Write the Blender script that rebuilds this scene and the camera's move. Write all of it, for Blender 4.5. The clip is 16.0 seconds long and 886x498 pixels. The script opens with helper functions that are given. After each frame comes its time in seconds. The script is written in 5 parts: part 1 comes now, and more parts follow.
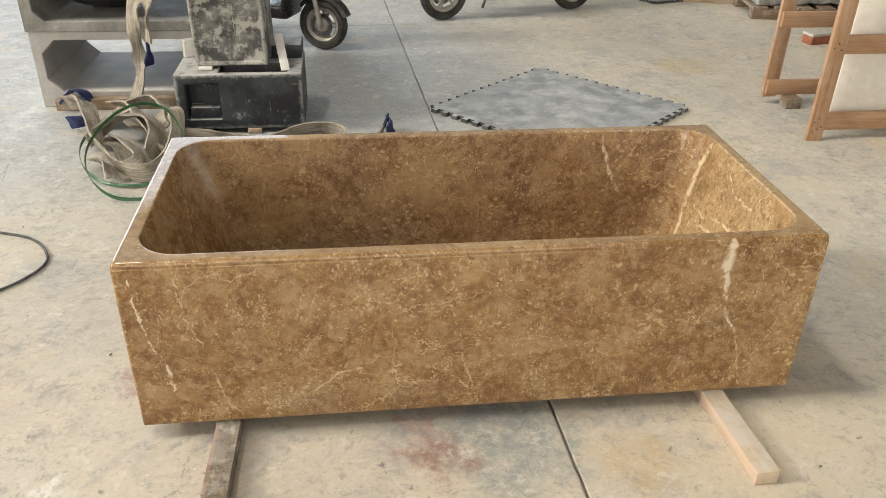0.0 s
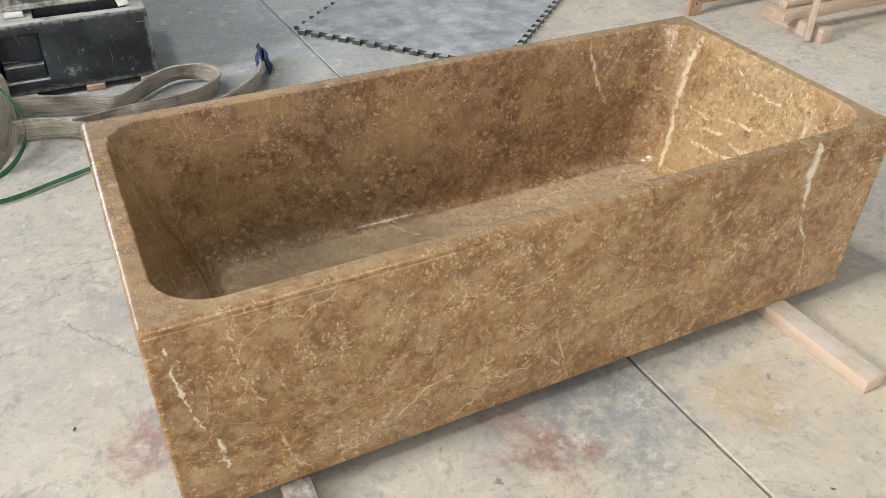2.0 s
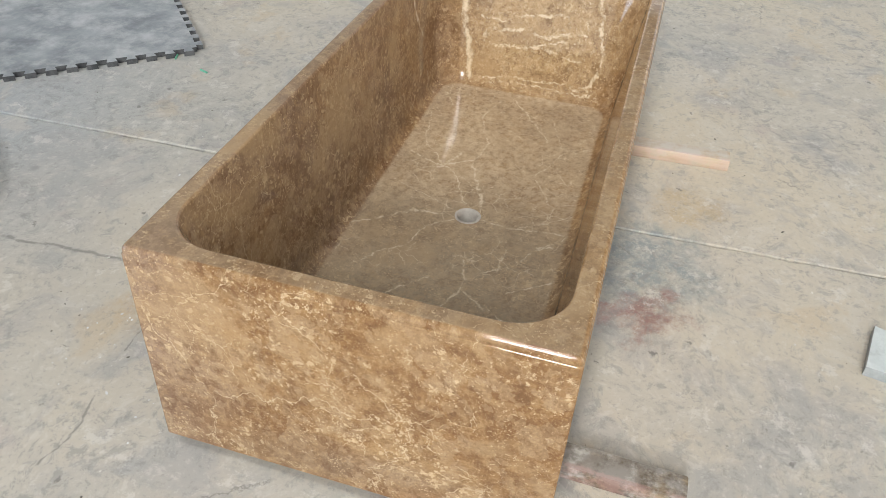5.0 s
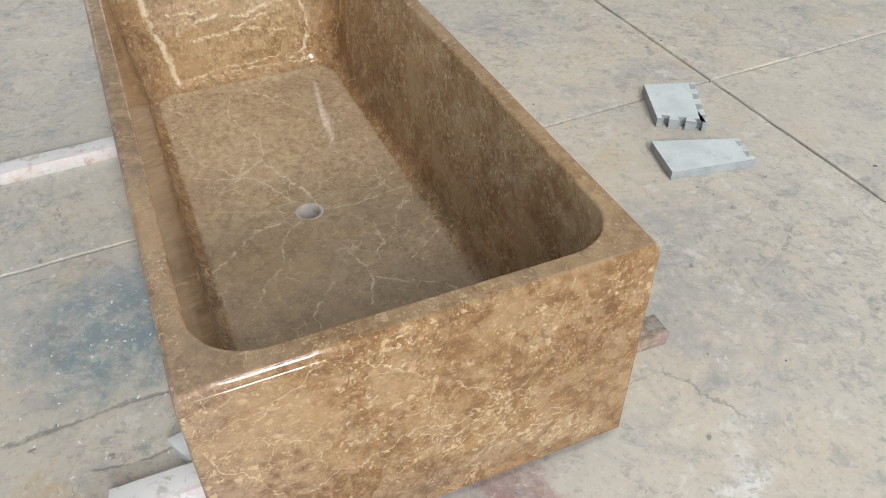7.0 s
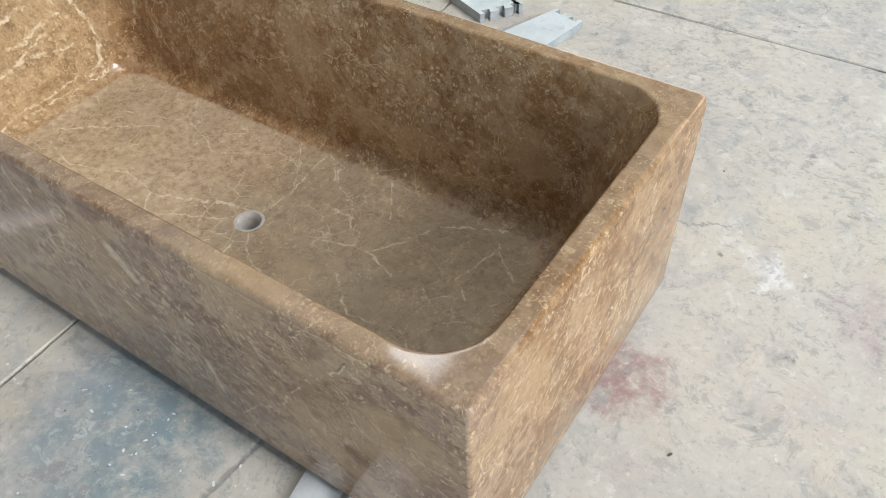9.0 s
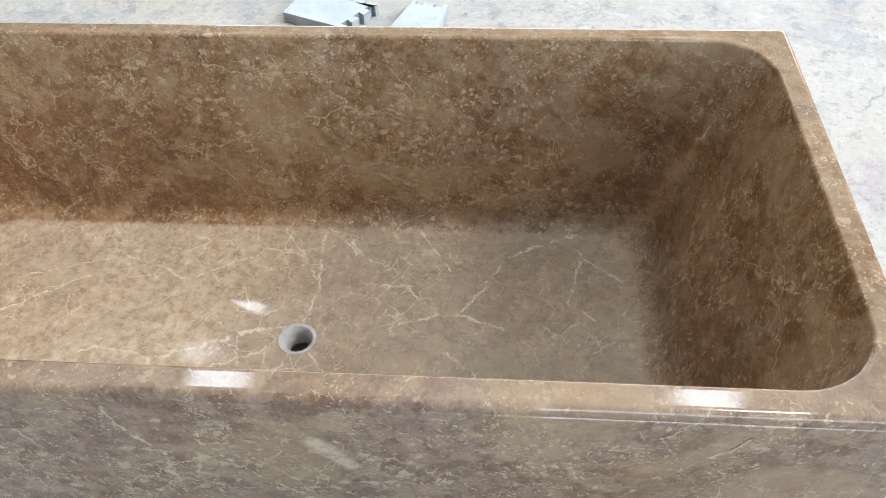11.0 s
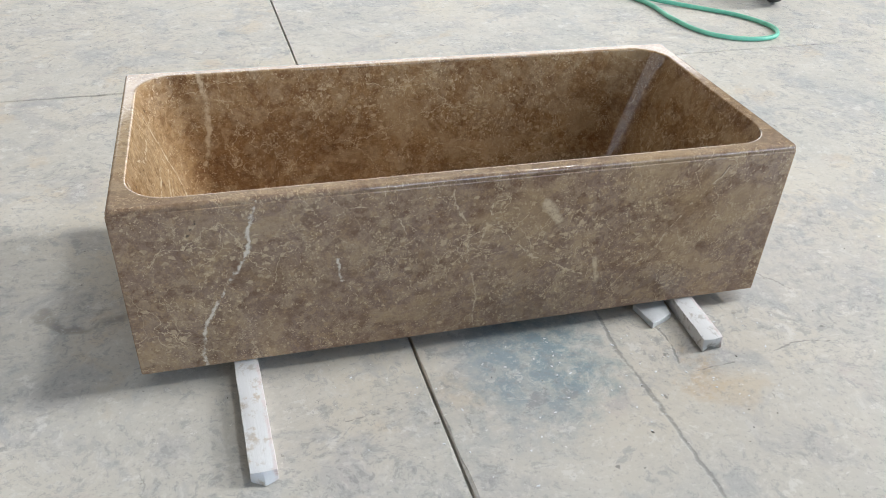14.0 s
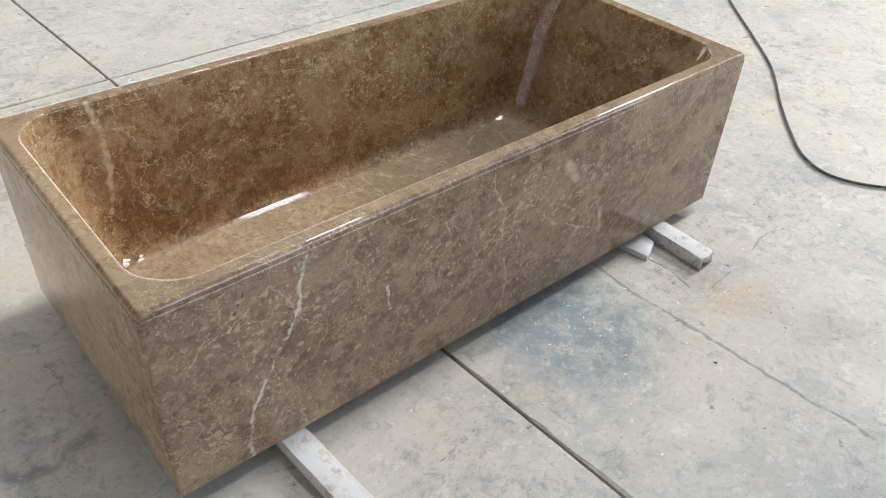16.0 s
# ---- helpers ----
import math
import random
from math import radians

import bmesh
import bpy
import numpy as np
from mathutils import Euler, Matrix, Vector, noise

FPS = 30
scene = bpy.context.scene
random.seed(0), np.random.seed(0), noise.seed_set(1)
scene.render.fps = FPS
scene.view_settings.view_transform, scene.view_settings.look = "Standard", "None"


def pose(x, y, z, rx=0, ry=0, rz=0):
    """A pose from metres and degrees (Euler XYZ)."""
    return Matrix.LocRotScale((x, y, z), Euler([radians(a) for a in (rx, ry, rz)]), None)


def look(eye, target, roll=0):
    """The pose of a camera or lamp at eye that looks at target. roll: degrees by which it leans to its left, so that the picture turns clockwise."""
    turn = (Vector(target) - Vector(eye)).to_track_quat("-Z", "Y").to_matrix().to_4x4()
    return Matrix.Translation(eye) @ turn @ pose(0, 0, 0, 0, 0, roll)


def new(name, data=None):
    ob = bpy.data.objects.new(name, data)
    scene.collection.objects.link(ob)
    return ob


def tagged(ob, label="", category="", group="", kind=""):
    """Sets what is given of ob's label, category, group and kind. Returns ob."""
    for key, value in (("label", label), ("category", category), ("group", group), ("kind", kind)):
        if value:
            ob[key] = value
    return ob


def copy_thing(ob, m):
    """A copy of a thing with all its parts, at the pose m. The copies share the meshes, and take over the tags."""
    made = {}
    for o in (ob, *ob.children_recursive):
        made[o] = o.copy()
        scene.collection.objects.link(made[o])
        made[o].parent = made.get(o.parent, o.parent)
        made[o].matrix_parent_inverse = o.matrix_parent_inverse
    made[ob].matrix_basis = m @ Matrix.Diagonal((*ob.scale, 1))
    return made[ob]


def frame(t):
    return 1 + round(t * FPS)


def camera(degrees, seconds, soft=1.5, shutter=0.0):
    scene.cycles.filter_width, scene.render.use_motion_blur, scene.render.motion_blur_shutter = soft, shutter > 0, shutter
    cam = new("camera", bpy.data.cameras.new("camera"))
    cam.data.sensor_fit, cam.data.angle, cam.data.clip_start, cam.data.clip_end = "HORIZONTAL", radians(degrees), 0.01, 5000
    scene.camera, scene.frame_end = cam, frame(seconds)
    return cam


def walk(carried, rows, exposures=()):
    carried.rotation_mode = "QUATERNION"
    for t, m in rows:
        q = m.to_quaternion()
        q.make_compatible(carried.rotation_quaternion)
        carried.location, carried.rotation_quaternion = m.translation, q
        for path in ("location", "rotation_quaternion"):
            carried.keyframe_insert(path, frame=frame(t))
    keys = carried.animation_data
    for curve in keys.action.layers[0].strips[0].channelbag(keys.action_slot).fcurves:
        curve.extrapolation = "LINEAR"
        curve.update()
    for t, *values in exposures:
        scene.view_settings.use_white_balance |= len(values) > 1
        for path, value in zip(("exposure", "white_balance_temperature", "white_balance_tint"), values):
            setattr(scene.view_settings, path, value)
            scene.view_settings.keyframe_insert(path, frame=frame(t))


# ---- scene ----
cam = camera(58.6, 16.0, soft=0.75)
# seconds, stops, kelvin, tint: the clip's camera cools its picture on the way
EXPOSURES = [(0, -0.78, 7550, 10), (1.5, -0.7, 6700, 10), (4.2, -0.8, 6550, 10), (6.3, -0.95, 6350, 10), (8.5, -0.84, 6250, 10), (11, -0.34, 5700, 10), (12.5, -0.48, 5850, 10), (14.5, -0.72, 6150, 10), (16, -0.68, 6200, 10)]
PATH = [
    (0, (0.576, -1.654, 1.502), (0.796, 0.067, 0.507), 1.3),
    (0.5, (0.422, -1.504, 1.473), (0.729, 0.162, 0.41), 1.3),
    (1, (0.187, -1.388, 1.451), (0.672, 0.207, 0.347), 1.6),
    (1.5, (0.102, -1.233, 1.421), (0.713, 0.289, 0.276), 1.2),
    (2, (0.009, -1.048, 1.417), (0.747, 0.378, 0.225), 1.6),
    (2.5, (-0.216, -0.901, 1.404), (0.691, 0.383, 0.168), 2.0),
    (3, (-0.375, -0.751, 1.367), (0.633, 0.384, 0.065), 2.9),
    (3.5, (-0.446, -0.594, 1.373), (0.637, 0.422, 0.033), 3.6),
    (4, (-0.646, -0.428, 1.367), (0.607, 0.39, 0.04), 3.6),
    (4.2, (-0.733, -0.359, 1.373), (0.575, 0.379, 0.053), 3.6),
    (6.3, (-0.887, 0.577, 1.404), (0.678, 0.291, 0.192), 0.5),
    (6.5, (-0.853, 0.624, 1.394), (0.664, 0.231, 0.152), 0.1),
    (7, (-0.759, 0.728, 1.394), (0.623, 0.128, 0.079), -0.1),
    (7.5, (-0.692, 0.978, 1.386), (0.544, 0.162, 0.043), -1.8),
    (8, (-0.621, 1.233, 1.414), (0.42, 0.245, 0.021), -1.9),
    (8.5, (-0.443, 1.236, 1.385), (0.514, 0.174, -0.014), -2.8),
    (8.7, (-0.383, 1.237, 1.383), (0.522, 0.157, -0.036), -2.8),
    (10.8, (0.418, 1.241, 1.336), (0.62, -0.078, -0.154), -3.8),
    (11, (0.511, 1.275, 1.336), (0.641, -0.063, -0.145), -2.5),
    (11.5, (0.794, 1.418, 1.333), (0.828, 0.011, -0.087), -0.8),
    (12, (0.926, 1.602, 1.383), (0.875, 0.103, 0.06), -0.6),
    (12.5, (1.058, 1.857, 1.427), (0.861, 0.32, 0.162), -0.6),
    (13, (1.251, 2.083, 1.477), (0.926, 0.505, 0.292), -0.2),
    (13.5, (1.368, 2.27, 1.486), (0.975, 0.678, 0.341), 1.6),
    (14, (1.49, 2.42, 1.501), (1.021, 0.844, 0.363), 2.9),
    (14.5, (1.723, 2.374, 1.487), (1.106, 0.843, 0.358), 2.5),
    (15, (1.89, 2.233, 1.478), (1.099, 0.805, 0.322), 2.1),
    (15.5, (1.963, 1.995, 1.436), (1.026, 0.697, 0.237), 3.5),
    (16, (2.062, 1.811, 1.444), (0.994, 0.654, 0.21), 3.6),
]
walk(cam, [(t, look(eye, target, roll)) for t, eye, target, roll in PATH], EXPOSURES)

# ---- daylight and lamps ----
world = bpy.data.worlds.new("sky")
scene.world = world
world.use_nodes = True
_wt = world.node_tree
_sky = _wt.nodes.new("ShaderNodeTexSky")
_sky.sky_type = "NISHITA"
_sky.sun_disc = False
_sky.sun_elevation, _sky.sun_rotation = radians(40), radians(270)
_wt.links.new(_sky.outputs["Color"], _wt.nodes["Background"].inputs["Color"])
_wt.nodes["Background"].inputs["Strength"].default_value = 0.12

sun = new("sun", bpy.data.lights.new("sun", "SUN"))
sun.data.energy, sun.data.angle, sun.data.color = 2.5, radians(0.6), (1.0, 0.95, 0.86)
sun.matrix_world = look((-30, 0.4, 25), (0, 0.4, 0))

# unseen hall, sized so that the floor is evenly lit
ROOF_Z = 11.5
HALL = (-28.0, 24.0, -18.4, 21.6)
# lamps standing in for unseen skylights, tilted to even the floor light: centre x, width, tilt, then (from y, to y,
# watts) for each pane
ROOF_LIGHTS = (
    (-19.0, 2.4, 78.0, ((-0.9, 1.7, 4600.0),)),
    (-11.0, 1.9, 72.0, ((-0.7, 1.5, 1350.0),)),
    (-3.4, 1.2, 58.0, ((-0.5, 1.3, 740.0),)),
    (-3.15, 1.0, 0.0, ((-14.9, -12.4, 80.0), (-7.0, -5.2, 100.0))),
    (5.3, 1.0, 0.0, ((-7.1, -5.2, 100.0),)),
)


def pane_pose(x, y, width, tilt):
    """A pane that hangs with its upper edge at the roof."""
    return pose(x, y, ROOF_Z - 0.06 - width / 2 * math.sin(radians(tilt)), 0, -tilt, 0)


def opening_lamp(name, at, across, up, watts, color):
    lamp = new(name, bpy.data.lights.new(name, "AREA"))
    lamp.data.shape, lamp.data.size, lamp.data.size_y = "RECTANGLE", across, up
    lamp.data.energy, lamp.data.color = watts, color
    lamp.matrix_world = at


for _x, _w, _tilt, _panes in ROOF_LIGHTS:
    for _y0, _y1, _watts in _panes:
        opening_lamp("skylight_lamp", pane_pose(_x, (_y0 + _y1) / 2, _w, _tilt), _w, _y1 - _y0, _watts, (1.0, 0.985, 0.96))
# unseen west doorway, and an east one added to light the tub's east end
DOOR_Y, DOOR_H = (-6.0, 7.0), 8.0
EAST_Y, EAST_H = (-14.0, 15.0), 9.0
opening_lamp("door_fill_lamp", pose(HALL[0] + 0.02, sum(DOOR_Y) / 2, DOOR_H / 2, 0, -90, 0), DOOR_H - 0.1, DOOR_Y[1] - DOOR_Y[0] - 0.1, 500.0, (1.0, 0.97, 0.91))
opening_lamp("door_fill_lamp", pose(HALL[1] - 0.02, sum(EAST_Y) / 2, EAST_H / 2, 0, 90, 0), EAST_H - 0.1, EAST_Y[1] - EAST_Y[0] - 0.1, 1300.0, (1.0, 0.96, 0.9))
# unseen north gateway of blue skylight, its upper lamp weaker to darken the basin
GATE_X, GATE_H = (-26.0, -1.3), 10.9
GATE_SPLIT = 6.5
for _z0, _z1, _watts in ((0.05, GATE_SPLIT, 6300.0), (GATE_SPLIT + 0.05, GATE_H, 1900.0)):
    opening_lamp("gate_lamp", pose(sum(GATE_X) / 2, HALL[3] - 0.02, (_z0 + _z1) / 2, -90, 0, 0), GATE_X[1] - GATE_X[0] - 0.1, _z1 - _z0, _watts, (0.6, 0.77, 1.0))
# an unseen south gateway, behind the first position of the camera, for the tub's front
SOUTH_X, SOUTH_H = (-14.0, 8.1), 9.0
opening_lamp("south_lamp", pose(sum(SOUTH_X) / 2, HALL[2] + 0.02, SOUTH_H / 2, 90, 0, 0), SOUTH_X[1] - SOUTH_X[0] - 0.1, SOUTH_H - 0.1, 3500.0, (1.0, 0.96, 0.9))


# ---- node helpers ----
class Nodes:
    """Short hand for building one node material."""

    def __init__(self, name):
        self.mat = bpy.data.materials.new(name)
        self.mat.use_nodes = True
        self.tree = self.mat.node_tree
        self.bsdf = self.tree.nodes["Principled BSDF"]
        self.coord = self.tree.nodes.new("ShaderNodeTexCoord")

    def put(self, socket, value):
        if isinstance(value, bpy.types.NodeSocket):
            self.tree.links.new(value, socket)
        elif value is not None:
            socket.default_value = value

    def node(self, kind, out=0, **values):
        n = self.tree.nodes.new(kind)
        for key, value in values.items():
            self.put(n.inputs[key.replace("_", " ")], value)
        return n.outputs[out]

    def math(self, op, a, b=None, clamp=False):
        n = self.tree.nodes.new("ShaderNodeMath")
        n.operation, n.use_clamp = op, clamp
        self.put(n.inputs[0], a)
        self.put(n.inputs[1], b)
        return n.outputs[0]

    def vec(self, op, a, b=None, scale=None, third=None):
        n = self.tree.nodes.new("ShaderNodeVectorMath")
        n.operation = op
        self.put(n.inputs[0], a)
        self.put(n.inputs[1], b)
        if scale is not None:
            self.put(n.inputs[3], scale)
        if third is not None:
            self.put(n.inputs[2], third)
        return n.outputs["Value"] if op in ("LENGTH", "DISTANCE", "DOT_PRODUCT") else n.outputs["Vector"]

    def noise(self, at, scale, detail=4.0, rough=0.55, distort=0.0, out="Fac"):
        n = self.tree.nodes.new("ShaderNodeTexNoise")
        self.put(n.inputs["Vector"], at)
        n.inputs["Scale"].default_value, n.inputs["Detail"].default_value = scale, detail
        n.inputs["Roughness"].default_value, n.inputs["Distortion"].default_value = rough, distort
        return n.outputs[out]

    def cells(self, at, scale, feature="DISTANCE_TO_EDGE", out="Distance", random=1.0):
        n = self.tree.nodes.new("ShaderNodeTexVoronoi")
        n.feature = feature
        self.put(n.inputs["Vector"], at)
        n.inputs["Scale"].default_value, n.inputs["Randomness"].default_value = scale, random
        return n.outputs[out]

    def ramp(self, fac, *stops):
        n = self.tree.nodes.new("ShaderNodeValToRGB")
        while len(n.color_ramp.elements) < len(stops):
            n.color_ramp.elements.new(0.5)
        for e, (at, c) in zip(n.color_ramp.elements, stops):
            e.position, e.color = at, ((c, c, c, 1) if isinstance(c, (int, float)) else (*c, 1))
        self.put(n.inputs[0], fac)
        return n.outputs[0]

    def band(self, value, low, high):
        """0 below low, 1 above high (or the other way round)."""
        n = self.tree.nodes.new("ShaderNodeMapRange")
        n.interpolation_type = "SMOOTHSTEP"
        self.put(n.inputs["Value"], value)
        lo, hi, a, b = (low, high, 0.0, 1.0) if low < high else (high, low, 1.0, 0.0)
        n.inputs["From Min"].default_value, n.inputs["From Max"].default_value = lo, hi
        n.inputs["To Min"].default_value, n.inputs["To Max"].default_value = a, b
        return n.outputs[0]

    def mix(self, fac, a, b, mode="MIX"):
        n = self.tree.nodes.new("ShaderNodeMix")
        n.data_type, n.blend_type = "RGBA", mode
        self.put(n.inputs[0], fac)
        self.put(n.inputs[6], (*a, 1) if isinstance(a, tuple) else a)
        self.put(n.inputs[7], (*b, 1) if isinstance(b, tuple) else b)
        return n.outputs[2]

    def bump(self, height, strength=0.3, distance=0.002):
        n = self.tree.nodes.new("ShaderNodeBump")
        n.inputs["Strength"].default_value, n.inputs["Distance"].default_value = strength, distance
        self.put(n.inputs["Height"], height)
        self.put(self.bsdf.inputs["Normal"], n.outputs[0])

    def line(self, at, a, b, width):
        """A soft line through space from a to b."""
        a, b = Vector(a), Vector(b)
        pa = self.vec("SUBTRACT", at, tuple(a))
        ba = b - a
        h = self.math("MULTIPLY", self.vec("DOT_PRODUCT", pa, tuple(ba)), 1.0 / ba.length_squared, clamp=True)
        d = self.vec("DISTANCE", pa, self.vec("SCALE", tuple(ba), scale=h))
        return self.band(d, width, width * 0.25)

    def lines(self, at, runs):
        """Runs of (width, point, point, ...), joined into one mask."""
        total = None
        for width, *points in runs:
            for a, b in zip(points, points[1:]):
                m = self.line(at, a, b, width)
                total = m if total is None else self.math("MAXIMUM", total, m)
                # one after the other, so that few values are held at a time
                at = self.vec("MULTIPLY_ADD", total, (1e-7, 1e-7, 1e-7), third=at)
        return total

    def spot(self, at, centre, radius):
        return self.band(self.vec("DISTANCE", at, centre), radius, radius * 0.35)

    def done(self, color, rough=0.5, metal=0.0, spec=None):
        self.put(self.bsdf.inputs["Base Color"], (*color, 1) if isinstance(color, tuple) else color)
        self.put(self.bsdf.inputs["Roughness"], rough)
        self.bsdf.inputs["Metallic"].default_value = metal
        if spec is not None:
            self.bsdf.inputs["Specular IOR Level"].default_value = spec
        return self.mat


def worn(name, dark, light, rough=0.6, scale=9.0, metal=0.0, bump=0.3, dust=None, dust_amount=0.5, settled=0.0):
    """A plain surface with stains at two scales and, if given, dust in patches."""
    n = Nodes(name)
    at = n.coord.outputs["Object"]
    big, fine = n.noise(at, scale, 5), n.noise(at, scale * 9, 6, 0.65)
    c = n.mix(n.band(n.math("ADD", n.math("MULTIPLY", big, 0.7), n.math("MULTIPLY", fine, 0.3)), 0.35, 0.65), dark, light)
    if dust:
        c = n.mix(n.math("MULTIPLY", n.band(n.noise(at, scale * 1.7, 8, 0.7), 0.62 - 0.25 * dust_amount, 0.72), 0.8), c, dust)
    if settled:
        up = n.tree.nodes.new("ShaderNodeSeparateXYZ")
        n.put(up.inputs[0], n.node("ShaderNodeNewGeometry", out="Normal"))
        lies = n.math("MULTIPLY", n.band(up.outputs[2], 0.3, 0.95), n.band(n.noise(at, scale * 2.0, 6, 0.65), 0.25, 0.6))
        c = n.mix(n.math("MULTIPLY", lies, settled), c, (0.5, 0.49, 0.46))
    n.bump(fine, bump, 0.003)
    return n.done(c, n.ramp(fine, (0.3, max(0.02, rough - 0.1)), (0.7, min(1.0, rough + 0.12))), metal)


def wood(name, dark, light, grain=(3.0, 45.0, 45.0), dust=0.0, paint=None, bare=False):
    """Sawn timber, its grain along the object's own x axis."""
    n = Nodes(name)
    tone = n.node("ShaderNodeObjectInfo", out="Random")
    at = n.vec("ADD", n.vec("MULTIPLY", n.coord.outputs["Object"], grain), n.vec("SCALE", (3.1, 7.7, 5.3), scale=n.math("MULTIPLY", tone, 9.0)))
    g = n.noise(at, 1.0, 6, 0.65, 0.8)
    fine = n.noise(at, 4.0, 4, 0.7)
    c = n.mix(n.band(n.math("ADD", n.math("MULTIPLY", g, 0.7), n.math("MULTIPLY", fine, 0.3)), 0.32, 0.68), dark, light)
    own = n.coord.outputs["Object"]
    if dust:
        c = n.mix(n.math("MULTIPLY", n.band(n.noise(own, 14.0, 7, 0.65), 0.42, 0.62), dust), c, (0.56, 0.55, 0.52))
        c = n.mix(n.math("MULTIPLY", n.band(n.noise(own, 31.0, 5, 0.7), 0.6, 0.7), 0.6 * dust), c, (0.12, 0.11, 0.1))
    c = n.mix(n.band(n.math("ABSOLUTE", n.math("SUBTRACT", tone, 0.5)), 0.0, 0.9), c, dark)
    if dust > 0.5:
        up = n.tree.nodes.new("ShaderNodeSeparateXYZ")
        n.put(up.inputs[0], n.node("ShaderNodeNewGeometry", out="Normal"))
        lies = n.math("MULTIPLY", n.band(up.outputs[2], 0.5, 0.95), n.band(n.noise(own, 16.0, 6, 0.7), 0.38, 0.58))
        along = n.tree.nodes.new("ShaderNodeSeparateXYZ")
        n.put(along.inputs[0], own)
        if bare:
            # oily and nearly free of dust at its first end
            lies = n.math("MULTIPLY", lies, n.math("ADD", 0.35, n.math("MULTIPLY", n.band(along.outputs[0], 0.15, 0.6), 0.65)))
            c = n.mix(n.math("MULTIPLY", n.math("MULTIPLY", n.band(along.outputs[0], 0.4, 0.2), n.band(n.noise(own, 12.0, 5, 0.7), 0.4, 0.56)), 0.75), c, (0.07, 0.05, 0.035))
        c = n.mix(n.math("MULTIPLY", lies, 0.7), c, (0.58, 0.56, 0.52))
        # whitewashed towards the far end
        c = n.mix(n.math("MULTIPLY", n.band(along.outputs[0], 0.6, 0.95), n.band(n.noise(own, 24.0, 7, 0.72), 0.36, 0.5)), c, (0.72, 0.71, 0.69))
    if paint:
        # a worn stroke of paint along one upper edge
        side = n.tree.nodes.new("ShaderNodeSeparateXYZ")
        n.put(side.inputs[0], n.vec("ADD", own, n.vec("SCALE", n.vec("SUBTRACT", n.noise(own, 30.0, 5, 0.7, out="Color"), (0.5, 0.5, 0.5)), scale=0.02)))
        stroke = n.math("MULTIPLY", n.band(side.outputs[1], 0.018, 0.026), n.band(n.noise(own, 22.0, 6, 0.7), 0.38, 0.55))
        c = n.mix(n.math("MULTIPLY", stroke, 0.32), c, paint)
    n.bump(g, 0.4, 0.003)
    return n.done(c, 0.75)

# ---- materials ----
def marble_material():
    n = Nodes("brown_marble")
    at = n.coord.outputs["Object"]
    warp = n.vec("SUBTRACT", n.noise(at, 3.0, 3, 0.5, out="Color"), (0.5, 0.5, 0.5))
    jag = n.vec("SUBTRACT", n.noise(at, 55.0, 4, 0.7, out="Color"), (0.5, 0.5, 0.5))
    tilted = n.vec("MULTIPLY", n.vec("ADD", at, n.vec("SCALE", warp, scale=0.05)), (1.0, 1.0, 1.0))
    # clouds of lighter and darker brown, greyer low in the block
    cloud = n.noise(tilted, 5.0, 9, 0.66)
    c = n.ramp(cloud, (0.32, (0.17, 0.082, 0.031)), (0.46, (0.245, 0.131, 0.053)), (0.54, (0.285, 0.16, 0.068)), (0.68, (0.38, 0.235, 0.108)))
    # this grey is partly the basin's west-end shade put into the colour
    grey = n.math("MULTIPLY", n.spot(n.vec("ADD", n.vec("MULTIPLY", at, (1.0, 1.0, 5.0)), n.vec("SCALE", warp, scale=0.5)), (0.45, 0.4, 0.32), 0.6), 0.75)
    c = n.mix(grey, c, (0.29, 0.245, 0.185))
    # greyer towards the far side of the block, a cool sheen put into the colour
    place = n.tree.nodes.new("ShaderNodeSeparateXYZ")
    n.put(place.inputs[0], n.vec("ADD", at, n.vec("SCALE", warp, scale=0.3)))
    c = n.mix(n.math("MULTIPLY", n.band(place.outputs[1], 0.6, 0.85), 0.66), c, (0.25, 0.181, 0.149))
    # pale clouded lumps and dark rusty ones, a hand wide
    lump = n.noise(n.vec("ADD", tilted, n.vec("SCALE", jag, scale=0.03)), 8.0, 6, 0.7)
    c = n.mix(n.math("MULTIPLY", n.band(lump, 0.55, 0.68), 0.62), c, (0.45, 0.315, 0.185))
    c = n.mix(n.math("MULTIPLY", n.band(lump, 0.45, 0.33), 0.28), c, (0.15, 0.075, 0.034))
    # golden end block full of pale shell, gold also standing in for backrest light
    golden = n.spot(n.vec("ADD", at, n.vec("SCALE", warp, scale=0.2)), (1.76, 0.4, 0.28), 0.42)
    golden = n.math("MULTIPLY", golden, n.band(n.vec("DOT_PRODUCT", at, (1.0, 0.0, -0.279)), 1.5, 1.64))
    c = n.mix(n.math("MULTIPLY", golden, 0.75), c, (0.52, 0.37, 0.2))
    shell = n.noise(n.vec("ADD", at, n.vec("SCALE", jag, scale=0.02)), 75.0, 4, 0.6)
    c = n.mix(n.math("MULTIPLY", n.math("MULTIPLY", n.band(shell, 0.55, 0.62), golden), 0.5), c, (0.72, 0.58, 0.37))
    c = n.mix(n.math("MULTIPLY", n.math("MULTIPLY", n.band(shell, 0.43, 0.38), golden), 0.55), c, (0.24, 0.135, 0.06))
    # broken fragments, each with its own tone
    shards = n.vec("ADD", tilted, n.vec("SCALE", jag, scale=0.022))
    for scale, amount in ((24.0, 0.3), (64.0, 0.26)):
        tone = n.tree.nodes.new("ShaderNodeSeparateXYZ")
        n.put(tone.inputs[0], n.cells(shards, scale, "F1", "Color"))
        c = n.mix(n.math("MULTIPLY", n.band(tone.outputs[0], 0.62, 0.95), amount), c, (0.46, 0.33, 0.2))
